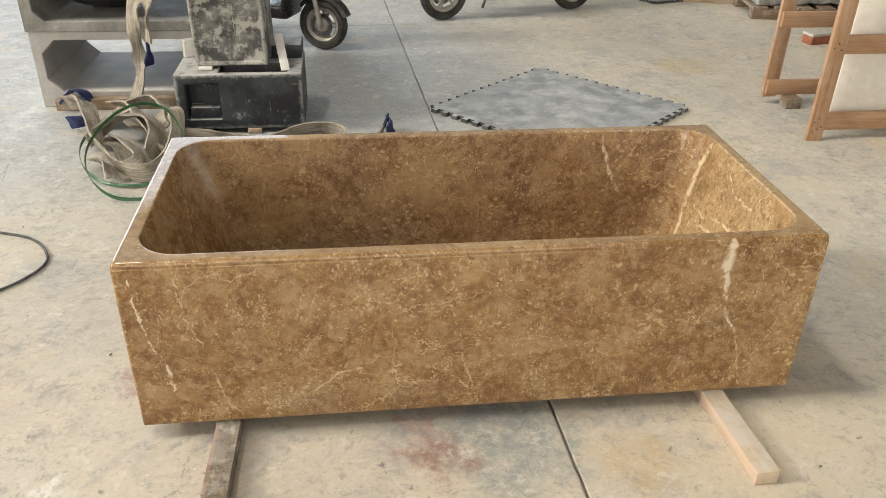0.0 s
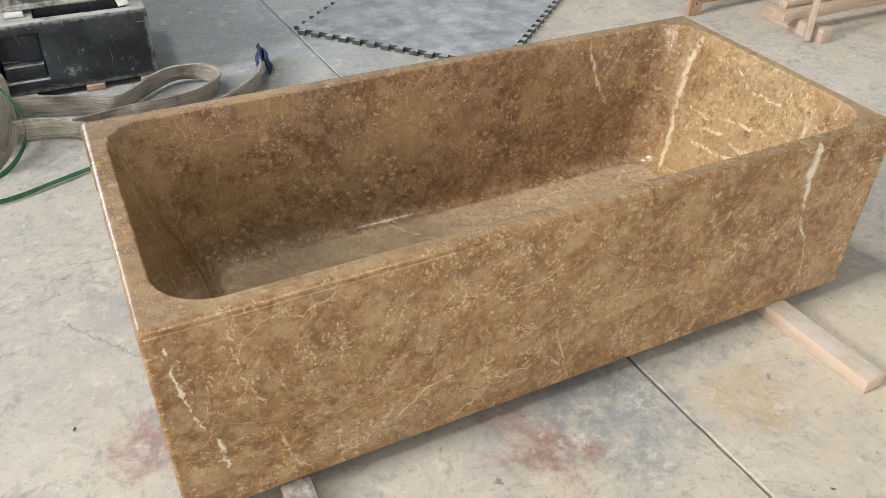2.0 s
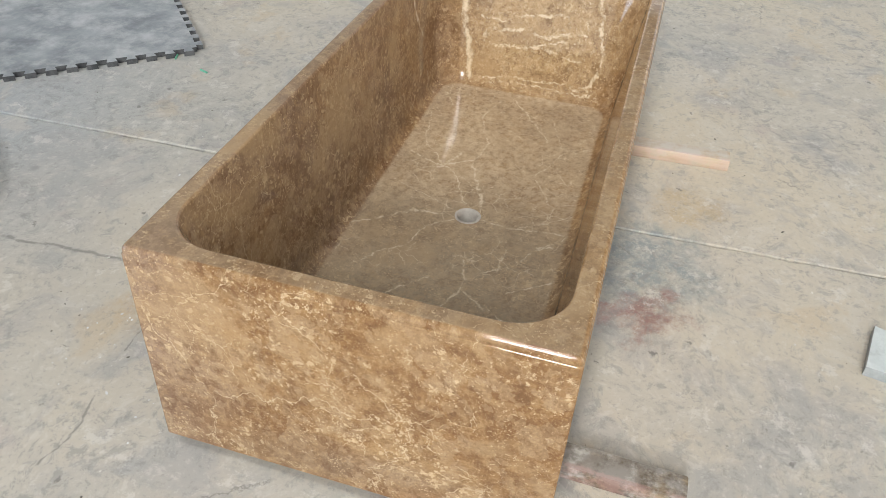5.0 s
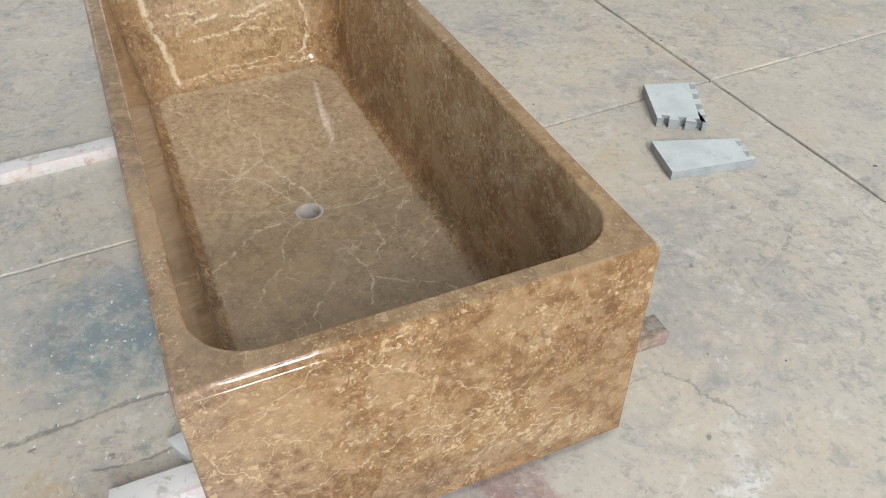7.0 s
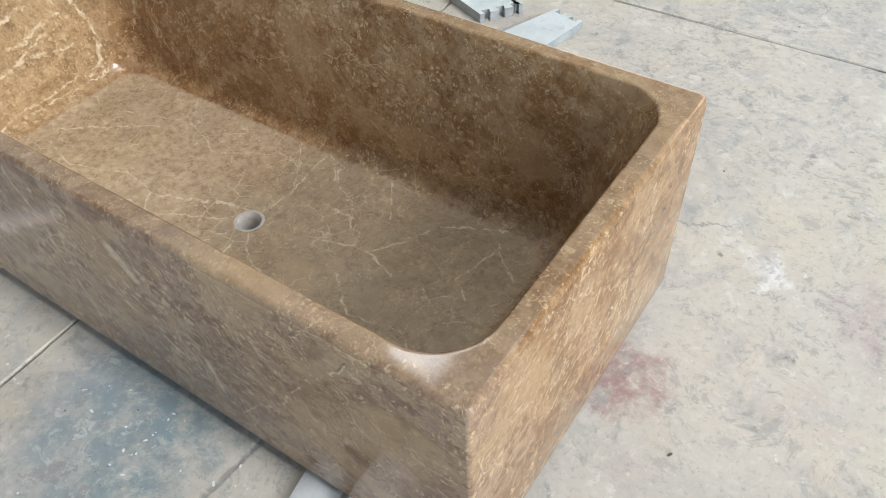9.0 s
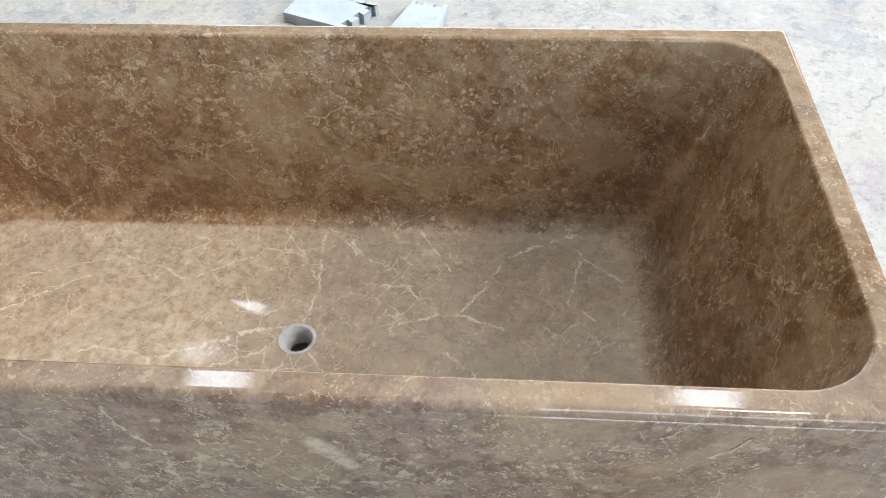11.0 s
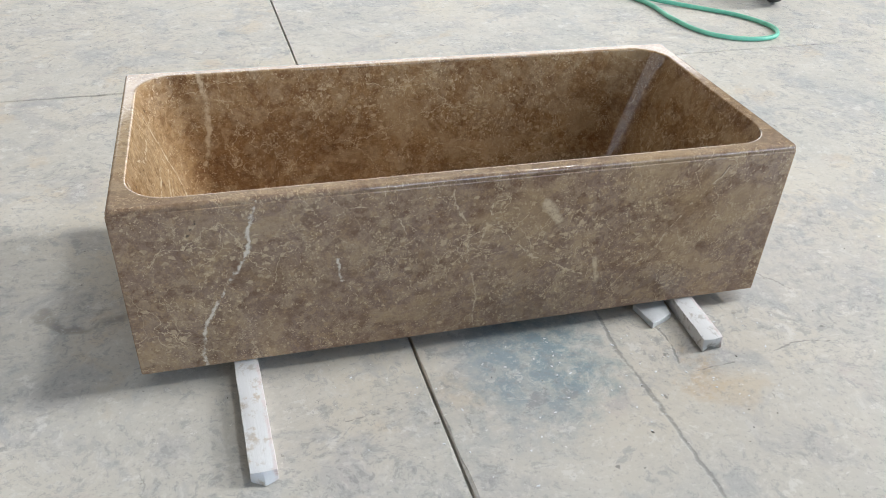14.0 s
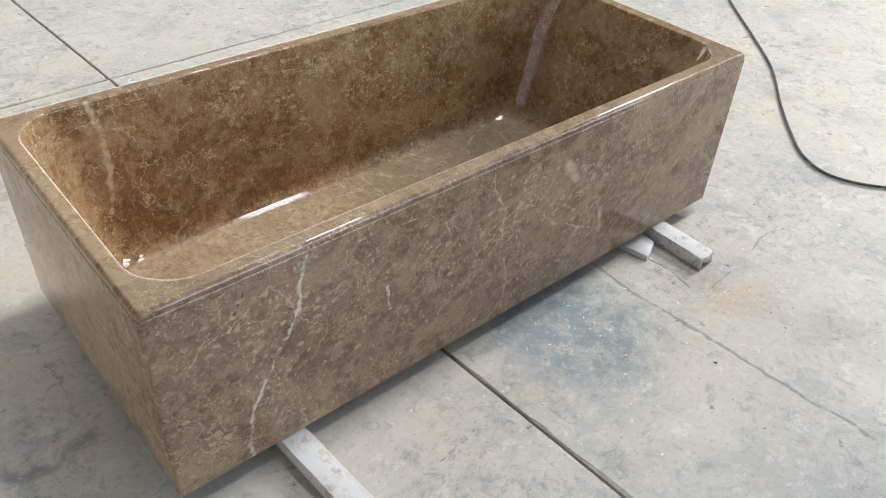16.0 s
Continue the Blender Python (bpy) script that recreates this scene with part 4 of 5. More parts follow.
def bathtub():
    tub = thing("bathtub", "polished brown marble bathtub with pale veins on two wooden battens", "bathtub", at=pose(0, 0, BASE))
    L, W, H = TUB_L, TUB_W, TUB_H
    e = 0.012
    rings = [rounded(0.1, L - 0.1, 0.1, W - 0.1, 0.005, 0.0), rounded(e * 0.5, L - e * 0.5, e * 0.5, W - e * 0.5, 0.006, 0.0), rounded(0, L, 0, W, 0.008, 0.004)]
    # a worn double arris: a narrow step, then the rounded upper edge
    rings += [rounded(0, L, 0, W, 0.008, 0.007), rounded(0, L, 0, W, 0.009, H - 0.0195), rounded(0.0005, L - 0.0005, 0.0005, W - 0.0005, 0.009, H - 0.018)]
    rings += [rounded(0.0016, L - 0.0016, 0.0016, W - 0.0016, 0.009, H - 0.0168), rounded(0.0017, L - 0.0017, 0.0017, W - 0.0017, 0.009, H - e - 0.001)]
    for k in range(6):
        a = radians(90 * k / 5)
        i = 0.0017 + (e - 0.0017) * (1 - math.cos(a))
        rings.append(rounded(i, L - i, i, W - i, 0.009, H - e + e * math.sin(a)))
    rings.append(rounded(e + 0.002, L - e - 0.002, e + 0.002, W - e - 0.002, 0.009, H))
    # rim, then the basin: each end leans, the right-hand end as a backrest
    top = (0.046, 1.760, 0.042, 0.757, 0.105)
    low = (0.205, 1.640, 0.092, 0.706, 0.085)
    f = 0.006
    rings.append(rounded(top[0] - f - 0.002, top[1] + f + 0.002, top[2] - f - 0.002, top[3] + f + 0.002, top[4] + f, H))
    for k in range(6):
        a = radians(90 * k / 5)
        o = f * (1 - math.sin(a))
        rings.append(rounded(top[0] - o, top[1] + o, top[2] - o, top[3] + o, top[4] + o, H - f + f * math.cos(a)))
    floor_z, fil = 0.065, 0.045
    zs = [H - f - 0.003, H - f - 0.03, 0.3, floor_z + fil]

    def at(z):
        s = (H - f - z) / (H - f - floor_z)
        return [a + (b - a) * s for a, b in zip(top, low)]
    for z in zs:
        q = at(z)
        rings.append(rounded(q[0], q[1], q[2], q[3], q[4], z))
    wall_end, foot = at(floor_z + fil), low
    for k in range(1, 7):
        t = k / 6
        q = [(1 - t) ** 2 * a + 2 * t * (1 - t) * b + t * t * (b + d * fil) for a, b, d in zip(wall_end, foot, (1, -1, 1, -1, -0.3))]
        z = (1 - t) ** 2 * (floor_z + fil) + 2 * t * (1 - t) * floor_z + t * t * floor_z
        rings.append(rounded(q[0], q[1], q[2], q[3], q[4], z))
    # the bottom falls gently to the drain
    cx, cy, dip = 0.887, 0.398, 0.014
    n = len(rings[0])
    edge = rings[-1]
    hole = []
    for k in range(n):
        a = radians(-45 + 360 * (k - 5) / n)
        hole.append((cx + 0.031 * math.cos(a), cy + 0.031 * math.sin(a), floor_z - dip))
    for s in (0.12, 0.3, 0.5, 0.85):
        rings.append([tuple(u + (v - u) * s for u, v in zip(p, h)) for p, h in zip(edge, hole)])
    rings.append(hole)
    rings.append([(x, y, 0.0) for x, y, _ in hole])
    bm, rows = loft(rings)
    for k in range(n):
        bm.faces.new((rows[-1][k], rows[-1][(k + 1) % n], rows[0][(k + 1) % n], rows[0][k]))
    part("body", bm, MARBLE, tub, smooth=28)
    bm = lathe([(0.037, floor_z - dip + 0.0016), (0.03, floor_z - dip + 0.0008), (0.0255, floor_z - dip - 0.006), (0.0245, floor_z - dip - 0.012), (0.0245, 0.004), (0.0305, 0.004), (0.0305, floor_z - dip - 0.001), (0.036, floor_z - dip - 0.001)], 40, "z")
    bmesh.ops.translate(bm, verts=bm.verts, vec=(cx, cy, 0))
    part("drain_hole", bm, DRAIN, tub, "ground pale grey drain hole without a fitting")


bathtub()


def batten(x0, y0, x1, y1, width, mat, label, seed, height=BASE):
    """A timber laid on the floor from one end point to the other, its broken end at the second."""
    a, b = Vector((x0, y0, 0)), Vector((x1, y1, 0))
    length = (b - a).length
    bm = grid_box(0, length, -width / 2, width / 2, 0.0, height, 0.03, 0.003)
    for v in bm.verts:
        edge = max(0.0, (v.co.x - length + 0.05) / 0.05)
        k = noise.noise(v.co * 26 + Vector((seed, 0, 0)))
        if edge > 0:
            v.co.x -= edge * 0.02 * (1 + k)
            v.co.z -= edge * 0.014 * max(0, k + 0.25) if v.co.z > 0.01 else 0
        if v.co.z > 0.004:
            v.co += 0.0016 * noise.noise_vector(v.co * 18 + Vector((seed, seed, 0)))
        v.co.z = min(v.co.z, height - 0.0005)
    return solid("wooden_batten", bm, mat, label, "batten", "battens under the bathtub", at=Matrix.Translation(a) @ Matrix.Rotation(math.atan2((b - a).y, (b - a).x), 4, "Z"))


batten(1.588, -0.318, 1.519, 1.197, 0.063, PINKWOOD, "long sawn batten with pink stain under the bathtub", 3.0)
batten(0.215, -0.255, 0.243, 1.003, 0.064, WHITEWOOD, "short dusty batten with a splintered end under the bathtub", 9.0)

bm = extruded(((0.386, 0.77), (0.368, 0.866), (0.345, 0.858), (0.293, 0.835), (0.282, 0.74), (0.34, 0.72)), 0.001, 0.02, 0.004)
solid("stone_chip", bm, CHIP, "white stone offcut pushed under the bathtub edge", "offcut")


# ---- foam mats ----
def jigsaw(a, b, teeth, depth):
    """Points from a to b along an edge with dovetail teeth that stand out to its right."""
    a, b = Vector(a), Vector(b)
    t = (b - a) / teeth
    out = Vector((t.y, -t.x)).normalized() * depth
    pts = []
    for k in range(teeth):
        p = a + t * k
        pts += [p + t * 0.06, p + t * 0.3, p + t * 0.22 + out, p + t * 0.78 + out, p + t * 0.7]
    return pts


def foam(name, corners, teeth, depth, z0, z1, mat, side, label, bevel=0.002):
    pts = []
    for (a, b), k in zip(zip(corners, corners[1:] + corners[:1]), teeth):
        pts += jigsaw(a, b, k, depth) if k else [Vector(a)]
    bm = extruded([(p.x, p.y) for p in pts], z0, z1)
    bmesh.ops.recalc_face_normals(bm, faces=bm.faces)
    for fc in bm.faces:
        fc.material_index = 0 if fc.normal.z > 0.5 else 1
    me = finish(bm, name, mat, 30)
    me.materials.append(side)
    return tagged(new(name, me), label, "foam mat")


foam("floor_mat", [(1.026, 2.475), (1.694, 1.731), (2.448, 2.401), (1.78, 3.145)], (14, 14, 14, 14), 0.026, 0.001, 0.021, MAT, MATSIDE, "blue-grey jigsaw foam mat lying flat on the concrete")
foam("foam_offcut", [(0.983, -0.785), (1.185, -0.87), (1.128, -1.04), (0.892, -0.915)], (0, 0, 4, 3), 0.022, 0.001, 0.034, FOAM, FOAMSIDE, "square offcut of pale grey jigsaw foam mat")
foam("foam_offcut", [(0.72, -0.654), (0.883, -0.693), (0.79, -0.955), (0.675, -0.925)], (0, 0, 2, 0), 0.02, 0.001, 0.03, FOAM, FOAMSIDE, "long tapered offcut of pale grey foam mat")
foam("floor_mat", [(3.05, 5.2), (3.2, 4.97), (3.6, 5.1), (3.45, 5.5)], (8, 10, 10, 10), 0.017, 0.001, 0.021, MAT, MATSIDE, "grey jigsaw foam mat beside wrapped goods")


# ---- concrete box frames ----
def box_frame(at, mat, label, wall=0.05, floor=0.085, lid=0.045, chamfer=0.07):
    W, D, H = 1.05, 0.76, 0.405
    outer = [(0, 0.001), (chamfer, 0), (W - chamfer, 0), (W, 0.001), (W, H - 0.001), (W - chamfer, H), (chamfer, H), (0, H - 0.001)]
    x0, x1, z0, z1, c = wall, W - wall, floor, H - lid, chamfer
    inner = [(x0, z0 + c), (x0 + c, z0), (x1 - c, z0), (x1, z0 + c), (x1, z1 - c), (x1 - c, z1), (x0 + c, z1), (x0, z1 - c)]
    rows = [[(x, 0, z) for x, z in outer], [(x, 0, z) for x, z in inner], [(x, D, z) for x, z in inner], [(x, D, z) for x, z in outer], [(x, 0, z) for x, z in outer]]
    bm, _ = loft(rows)
    bmesh.ops.remove_doubles(bm, verts=bm.verts, dist=1e-5)
    bmesh.ops.bevel(bm, geom=[e for e in bm.edges if len(e.link_faces) == 2 and e.calc_face_angle(0) > 1.0], offset=0.006, segments=2, affect="EDGES", profile=0.5)
    return solid("concrete_box_frame", bm, mat, label, "concrete frame", "stacked concrete frames", at=at, smooth=20)


box_frame(pose(-1.062, 2.65, 0.0), CULVERT, "pale cast concrete box frame lying open on the floor")
box_frame(pose(-1.066, 2.63, 0.407), CULVERT_DARK, "dirty grey concrete box frame stacked on another", wall=0.06, floor=0.055, chamfer=0.05)
bm = bmesh.new()
bmesh.ops.create_icosphere(bm, subdivisions=4, radius=1.0, matrix=Matrix.Translation((-0.72, 2.98, 0.57)) @ Matrix.Diagonal((0.26, 0.2, 0.105, 1)))
rough_up(bm, 0.02, 9)
solid("black_sack", bm, SACK, "crumpled black plastic sack inside the concrete frame", "sack")
solid("timber_plank", rough_up(grid_box(-0.98, -0.3, 2.585, 2.645, 0.0, 0.06, 0.1), 0.002), wood("old_plank", (0.2, 0.13, 0.08), (0.36, 0.26, 0.17), dust=0.4), "old brown plank along the foot of the frame", "plank")


# ---- black plastic blocks ----
def cut(bm, axis, value):
    p, d = [0.0, 0.0, 0.0], [0.0, 0.0, 0.0]
    p[axis], d[axis] = value, 1.0
    bmesh.ops.bisect_plane(bm, geom=bm.verts[:] + bm.edges[:] + bm.faces[:], plane_co=p, plane_no=d)


def sink(bm, test, move, shrink=1.0):
    """Pushes the faces that pass the test in by a vector."""
    faces = [fc for fc in bm.faces if test(fc.calc_center_median(), fc.normal)]
    made = bmesh.ops.extrude_face_region(bm, geom=faces)
    vs = [v for v in made["geom"] if isinstance(v, bmesh.types.BMVert)]
    bmesh.ops.delete(bm, geom=faces, context="FACES")
    mid = sum((v.co for v in vs), Vector()) / len(vs)
    for v in vs:
        v.co = mid + (v.co - mid) * shrink + Vector(move)


def bevel_sharp(bm, offset, segments=2):
    bm.normal_update()
    bmesh.ops.bevel(bm, geom=[e for e in bm.edges if len(e.link_faces) == 2 and e.calc_face_angle(0) > 0.6], offset=offset, segments=segments, affect="EDGES", profile=0.5)
    return bm


def plastic_block():
    block = thing("plastic_block", "scuffed black plastic block with hollow sides on wooden slats", "plastic block")
    bm = box(-0.272, 0.345, 2.2, 2.64, 0.024, 0.305)
    for axis, values in ((0, (-0.222, -0.035, -0.06, 0.275)), (1, (2.24, 2.4)), (2, (0.075, 0.255))):
        for v in values:
            cut(bm, axis, v)
    bm.normal_update()
    sink(bm, lambda c, n: n.y < -0.9 and -0.222 < c.x < -0.06 and 0.075 < c.z < 0.255, (0, 0.07, 0), 0.94)
    bm.normal_update()
    sink(bm, lambda c, n: n.z > 0.9 and -0.06 < c.x < 0.275 and 2.24 < c.y < 2.4, (0, 0, -0.13), 0.95)
    bmesh.ops.dissolve_limit(bm, angle_limit=0.01, verts=bm.verts, edges=bm.edges)
    part("body", bevel_sharp(bm, 0.009, 3), BLACK, block)
    part("ledge", bevel_sharp(box(-0.21, -0.065, 2.21, 2.262, 0.08, 0.135), 0.006), BLACK, block)
    part("raised_end", bevel_sharp(box(0.15, 0.34, 2.46, 2.66, 0.3, 0.375), 0.01), BLACK, block)
    for x in (-0.19, 0.06, 0.27):
        part("slat", grid_box(x, x + 0.07, 2.19, 2.6, 0.0, 0.024, 0.2, 0.002), PALEPINE, block)


def metal_tin():
    tin = thing("metal_tin", "dusty grey metal tin standing on the black block", "tin", at=pose(0.005, 2.285, 0.322, 0, -1.0, -3))
    bm = box(-0.175, 0.175, 0.0, 0.3, 0.0, 0.36)
    for axis, values in ((0, (-0.158, 0.158)), (2, (0.017, 0.343))):
        for v in values:
            cut(bm, axis, v)
    bm.normal_update()
    sink(bm, lambda c, n: n.y < -0.9 and abs(c.x) < 0.158 and 0.017 < c.z < 0.343, (0, 0.01, 0), 0.98)
    bmesh.ops.dissolve_limit(bm, angle_limit=0.01, verts=bm.verts, edges=bm.edges)
    part("body", bevel_sharp(bm, 0.008, 3), DUSTY, tin)
    part("lid", bevel_sharp(box(-0.18, 0.18, -0.004, 0.304, 0.3605, 0.375), 0.004), DUSTY, tin)


plastic_block()
metal_tin()
solid("shim", box(-0.155, -0.09, 2.262, 2.3, 0.307, 0.32, 0.002), WHITE, "small white shim under the metal tin", "shim")
solid("white_strip", box(-0.021, 0.021, 0, 0.23, 0, 0.007, 0.001), WHITE, "white strip leaning from the tin onto the block", "offcut", at=pose(0.268, 2.235, 0.309, 35, 0, 12))
solid("white_strip", box(-0.05, 0.05, -0.02, 0.02, 0, 0.09, 0.004), WHITE, "white offcut standing on the black block", "offcut", at=pose(-0.22, 2.53, 0.3055, 0, 0, 30))


# ---- lifting slings ----
def sling(runs, label, width=0.07, ends=()):
    s = thing("lifting_sling", label, "lifting sling", "lifting slings")
    for r in runs:
        part("webbing", ribbon(r, width, 0.009, fray=0.0015), WEB, s, smooth=60)
    for r in ends:
        part("end_loop", ribbon(r, width * 0.9, 0.009), BLUE, s, "navy blue stitched sling end", smooth=60)
    return s


sling([((-0.35, 2.62, 0.66, 20), (-0.44, 2.57, 0.62, 10), (-0.485, 2.535, 0.56, 75), (-0.495, 2.52, 0.45, 85), (-0.49, 2.51, 0.32, 70), (-0.5, 2.5, 0.2, 80), (-0.55, 2.46, 0.085, 70), (-0.63, 2.4, 0.04, 80)),
       ((-0.4, 2.6, 0.7, 60), (-0.41, 2.53, 0.6, 88), (-0.43, 2.52, 0.45, 88), (-0.438, 2.515, 0.38, 85))],
      "frayed beige lifting sling hanging from the concrete frame", ends=[((-0.438, 2.513, 0.385, 88), (-0.442, 2.513, 0.32, 88), (-0.445, 2.515, 0.262, 88))])
sling([((-0.86, 2.42, 0.1, 20), (-0.74, 2.3, 0.15, 55), (-0.66, 2.12, 0.13, 60), (-0.6, 1.95, 0.08, 30), (-0.5, 1.78, 0.05, 20), (-0.4, 1.66, 0.045, 10), (-0.3, 1.64, 0.05, 0), (-0.24, 1.75, 0.075, -15), (-0.22, 1.9, 0.13, -30), (-0.25, 2.03, 0.19, -75), (-0.31, 2.06, 0.14, -110), (-0.35, 1.98, 0.09, -60))],
      "dirty beige lifting sling coiled in a loose heap", 0.085, ends=[((-0.95, 2.56, 0.05, 60), (-0.9, 2.6, 0.1, 70), (-0.84, 2.6, 0.1, 80), (-0.8, 2.57, 0.06, 60))])
sling([((-0.62, 2.35, 0.12, 60), (-0.5, 2.24, 0.14, 50), (-0.4, 2.06, 0.12, 60), (-0.32, 1.9, 0.08, 30), (-0.27, 1.8, 0.06, 10)),
       ((-0.56, 2.42, 0.08, 30), (-0.42, 2.36, 0.13, 40), (-0.32, 2.24, 0.12, 60), (-0.28, 2.12, 0.08, 30)),
       ((-0.55, 2.06, 0.05, 50), (-0.45, 1.9, 0.09, 70), (-0.37, 1.76, 0.06, 40), (-0.44, 1.7, 0.035, 75))],
      "twisted beige lifting sling folded in the heap", 0.075, ends=[((-0.83, 2.3, 0.04, 10), (-0.78, 2.27, 0.055, 20), (-0.72, 2.3, 0.05, 40))])
sling([((-0.28, 2.06, 0.06, 15), (-0.12, 2.02, 0.055, 8), (0.05, 1.97, 0.05, 5), (0.15, 1.93, 0.045, 5), (0.28, 2.06, 0.045, 15), (0.41, 2.12, 0.05, 20), (0.52, 2.08, 0.05, 5), (0.545, 1.99, 0.045, -10), (0.46, 1.89, 0.045, -15), (0.3, 1.845, 0.042, 0), (0.14, 1.82, 0.042, 8), (-0.02, 1.8, 0.04, 15)),
       ((-0.3, 1.86, 0.05, 10), (-0.1, 1.83, 0.05, 5), (0.06, 1.74, 0.045, 25), (0.25, 1.7, 0.04, 35), (0.42, 1.74, 0.045, 20), (0.58, 1.82, 0.045, 10), (0.68, 1.92, 0.045, 5), (0.735, 2.08, 0.045, 15))],
      "beige lifting sling laid out along the floor", 0.078, ends=[((0.73, 2.06, 0.05, 10), (0.75, 2.15, 0.055, 20), (0.765, 2.21, 0.05, 15)), ((0.76, 2.05, 0.045, -10), (0.785, 2.13, 0.05, -15), (0.77, 2.205, 0.045, -10))])

sling([((-0.72, 2.2, 0.03, 80), (-0.6, 2.05, 0.035, 85), (-0.5, 1.95, 0.05, 70), (-0.42, 1.8, 0.03, 85), (-0.34, 1.7, 0.03, 75)),
       ((-0.7, 2.35, 0.03, 85), (-0.55, 2.3, 0.05, 75), (-0.45, 2.18, 0.05, 70), (-0.34, 2.1, 0.04, 80), (-0.25, 2.0, 0.03, 85)),
       ((-0.66, 2.0, 0.06, 20), (-0.56, 2.1, 0.11, 40), (-0.46, 2.12, 0.14, 70), (-0.36, 2.02, 0.15, 60), (-0.31, 1.88, 0.12, 30), (-0.33, 1.76, 0.07, 10)),
       ((-0.58, 1.82, 0.03, 60), (-0.5, 1.72, 0.05, 40), (-0.44, 1.62, 0.03, 70))],
      "heavy dirty sling crumpled at the bottom of the heap", 0.1)

bm = ribbon(((0.05, 1.57, 0.012, 80), (-0.12, 1.5, 0.012, 70), (-0.28, 1.44, 0.014, 30), (-0.42, 1.44, 0.03, 0), (-0.53, 1.54, 0.08, -10), (-0.56, 1.68, 0.15, -5), (-0.5, 1.83, 0.22, 10), (-0.39, 1.92, 0.26, 20), (-0.27, 1.92, 0.24, 20), (-0.19, 1.84, 0.16, 0), (-0.18, 1.74, 0.07, 0), (-0.26, 1.62, 0.02, 30), (-0.38, 1.58, 0.012, 60), (-0.52, 1.64, 0.012, 40), (-0.62, 1.76, 0.03, 0), (-0.655, 1.86, 0.07, 0), (-0.64, 1.92, 0.11, 0)), 0.016, 0.0012)
solid("strapping_band", bm, GREEN, "loose loop of green plastic strapping on the slings", "strapping", smooth=60)


# ---- cable and hose ----
bm = tube(((-4.2, -2.2, 0.007), (-3.2, -1.5, 0.007), (-2.46, -0.91, 0.007), (-2.03, -0.48, 0.007), (-1.74, -0.24, 0.007), (-1.4, 0.12, 0.007), (-1.16, 0.36, 0.007), (-0.88, 0.57, 0.007), (-0.7, 0.72, 0.007), (-0.582, 0.84, 0.007), (-0.543, 0.97, 0.007), (-0.63, 1.12, 0.007), (-0.79, 1.2, 0.007), (-1.2, 1.32, 0.007), (-2.0, 1.45, 0.007)), 0.0052, 8)
solid("power_cable", bm, CABLE, "thin black power cable winding over the floor", "cable", smooth=60)
bm = tube(((-0.2, -3.6, 0.014), (-0.7, -2.6, 0.014), (-1.04, -2.06, 0.014), (-1.08, -1.7, 0.014), (-1.15, -1.44, 0.014), (-1.33, -1.31, 0.014), (-1.53, -1.32, 0.014), (-1.615, -1.47, 0.014), (-1.53, -1.68, 0.014), (-1.345, -1.86, 0.014), (-1.14, -2.02, 0.02), (-0.95, -2.2, 0.035), (-0.9, -2.7, 0.014), (-1.4, -3.4, 0.014)), 0.013, 10)
solid("garden_hose", bm, HOSE, "green rubber hose lying in a loop", "hose", smooth=60)


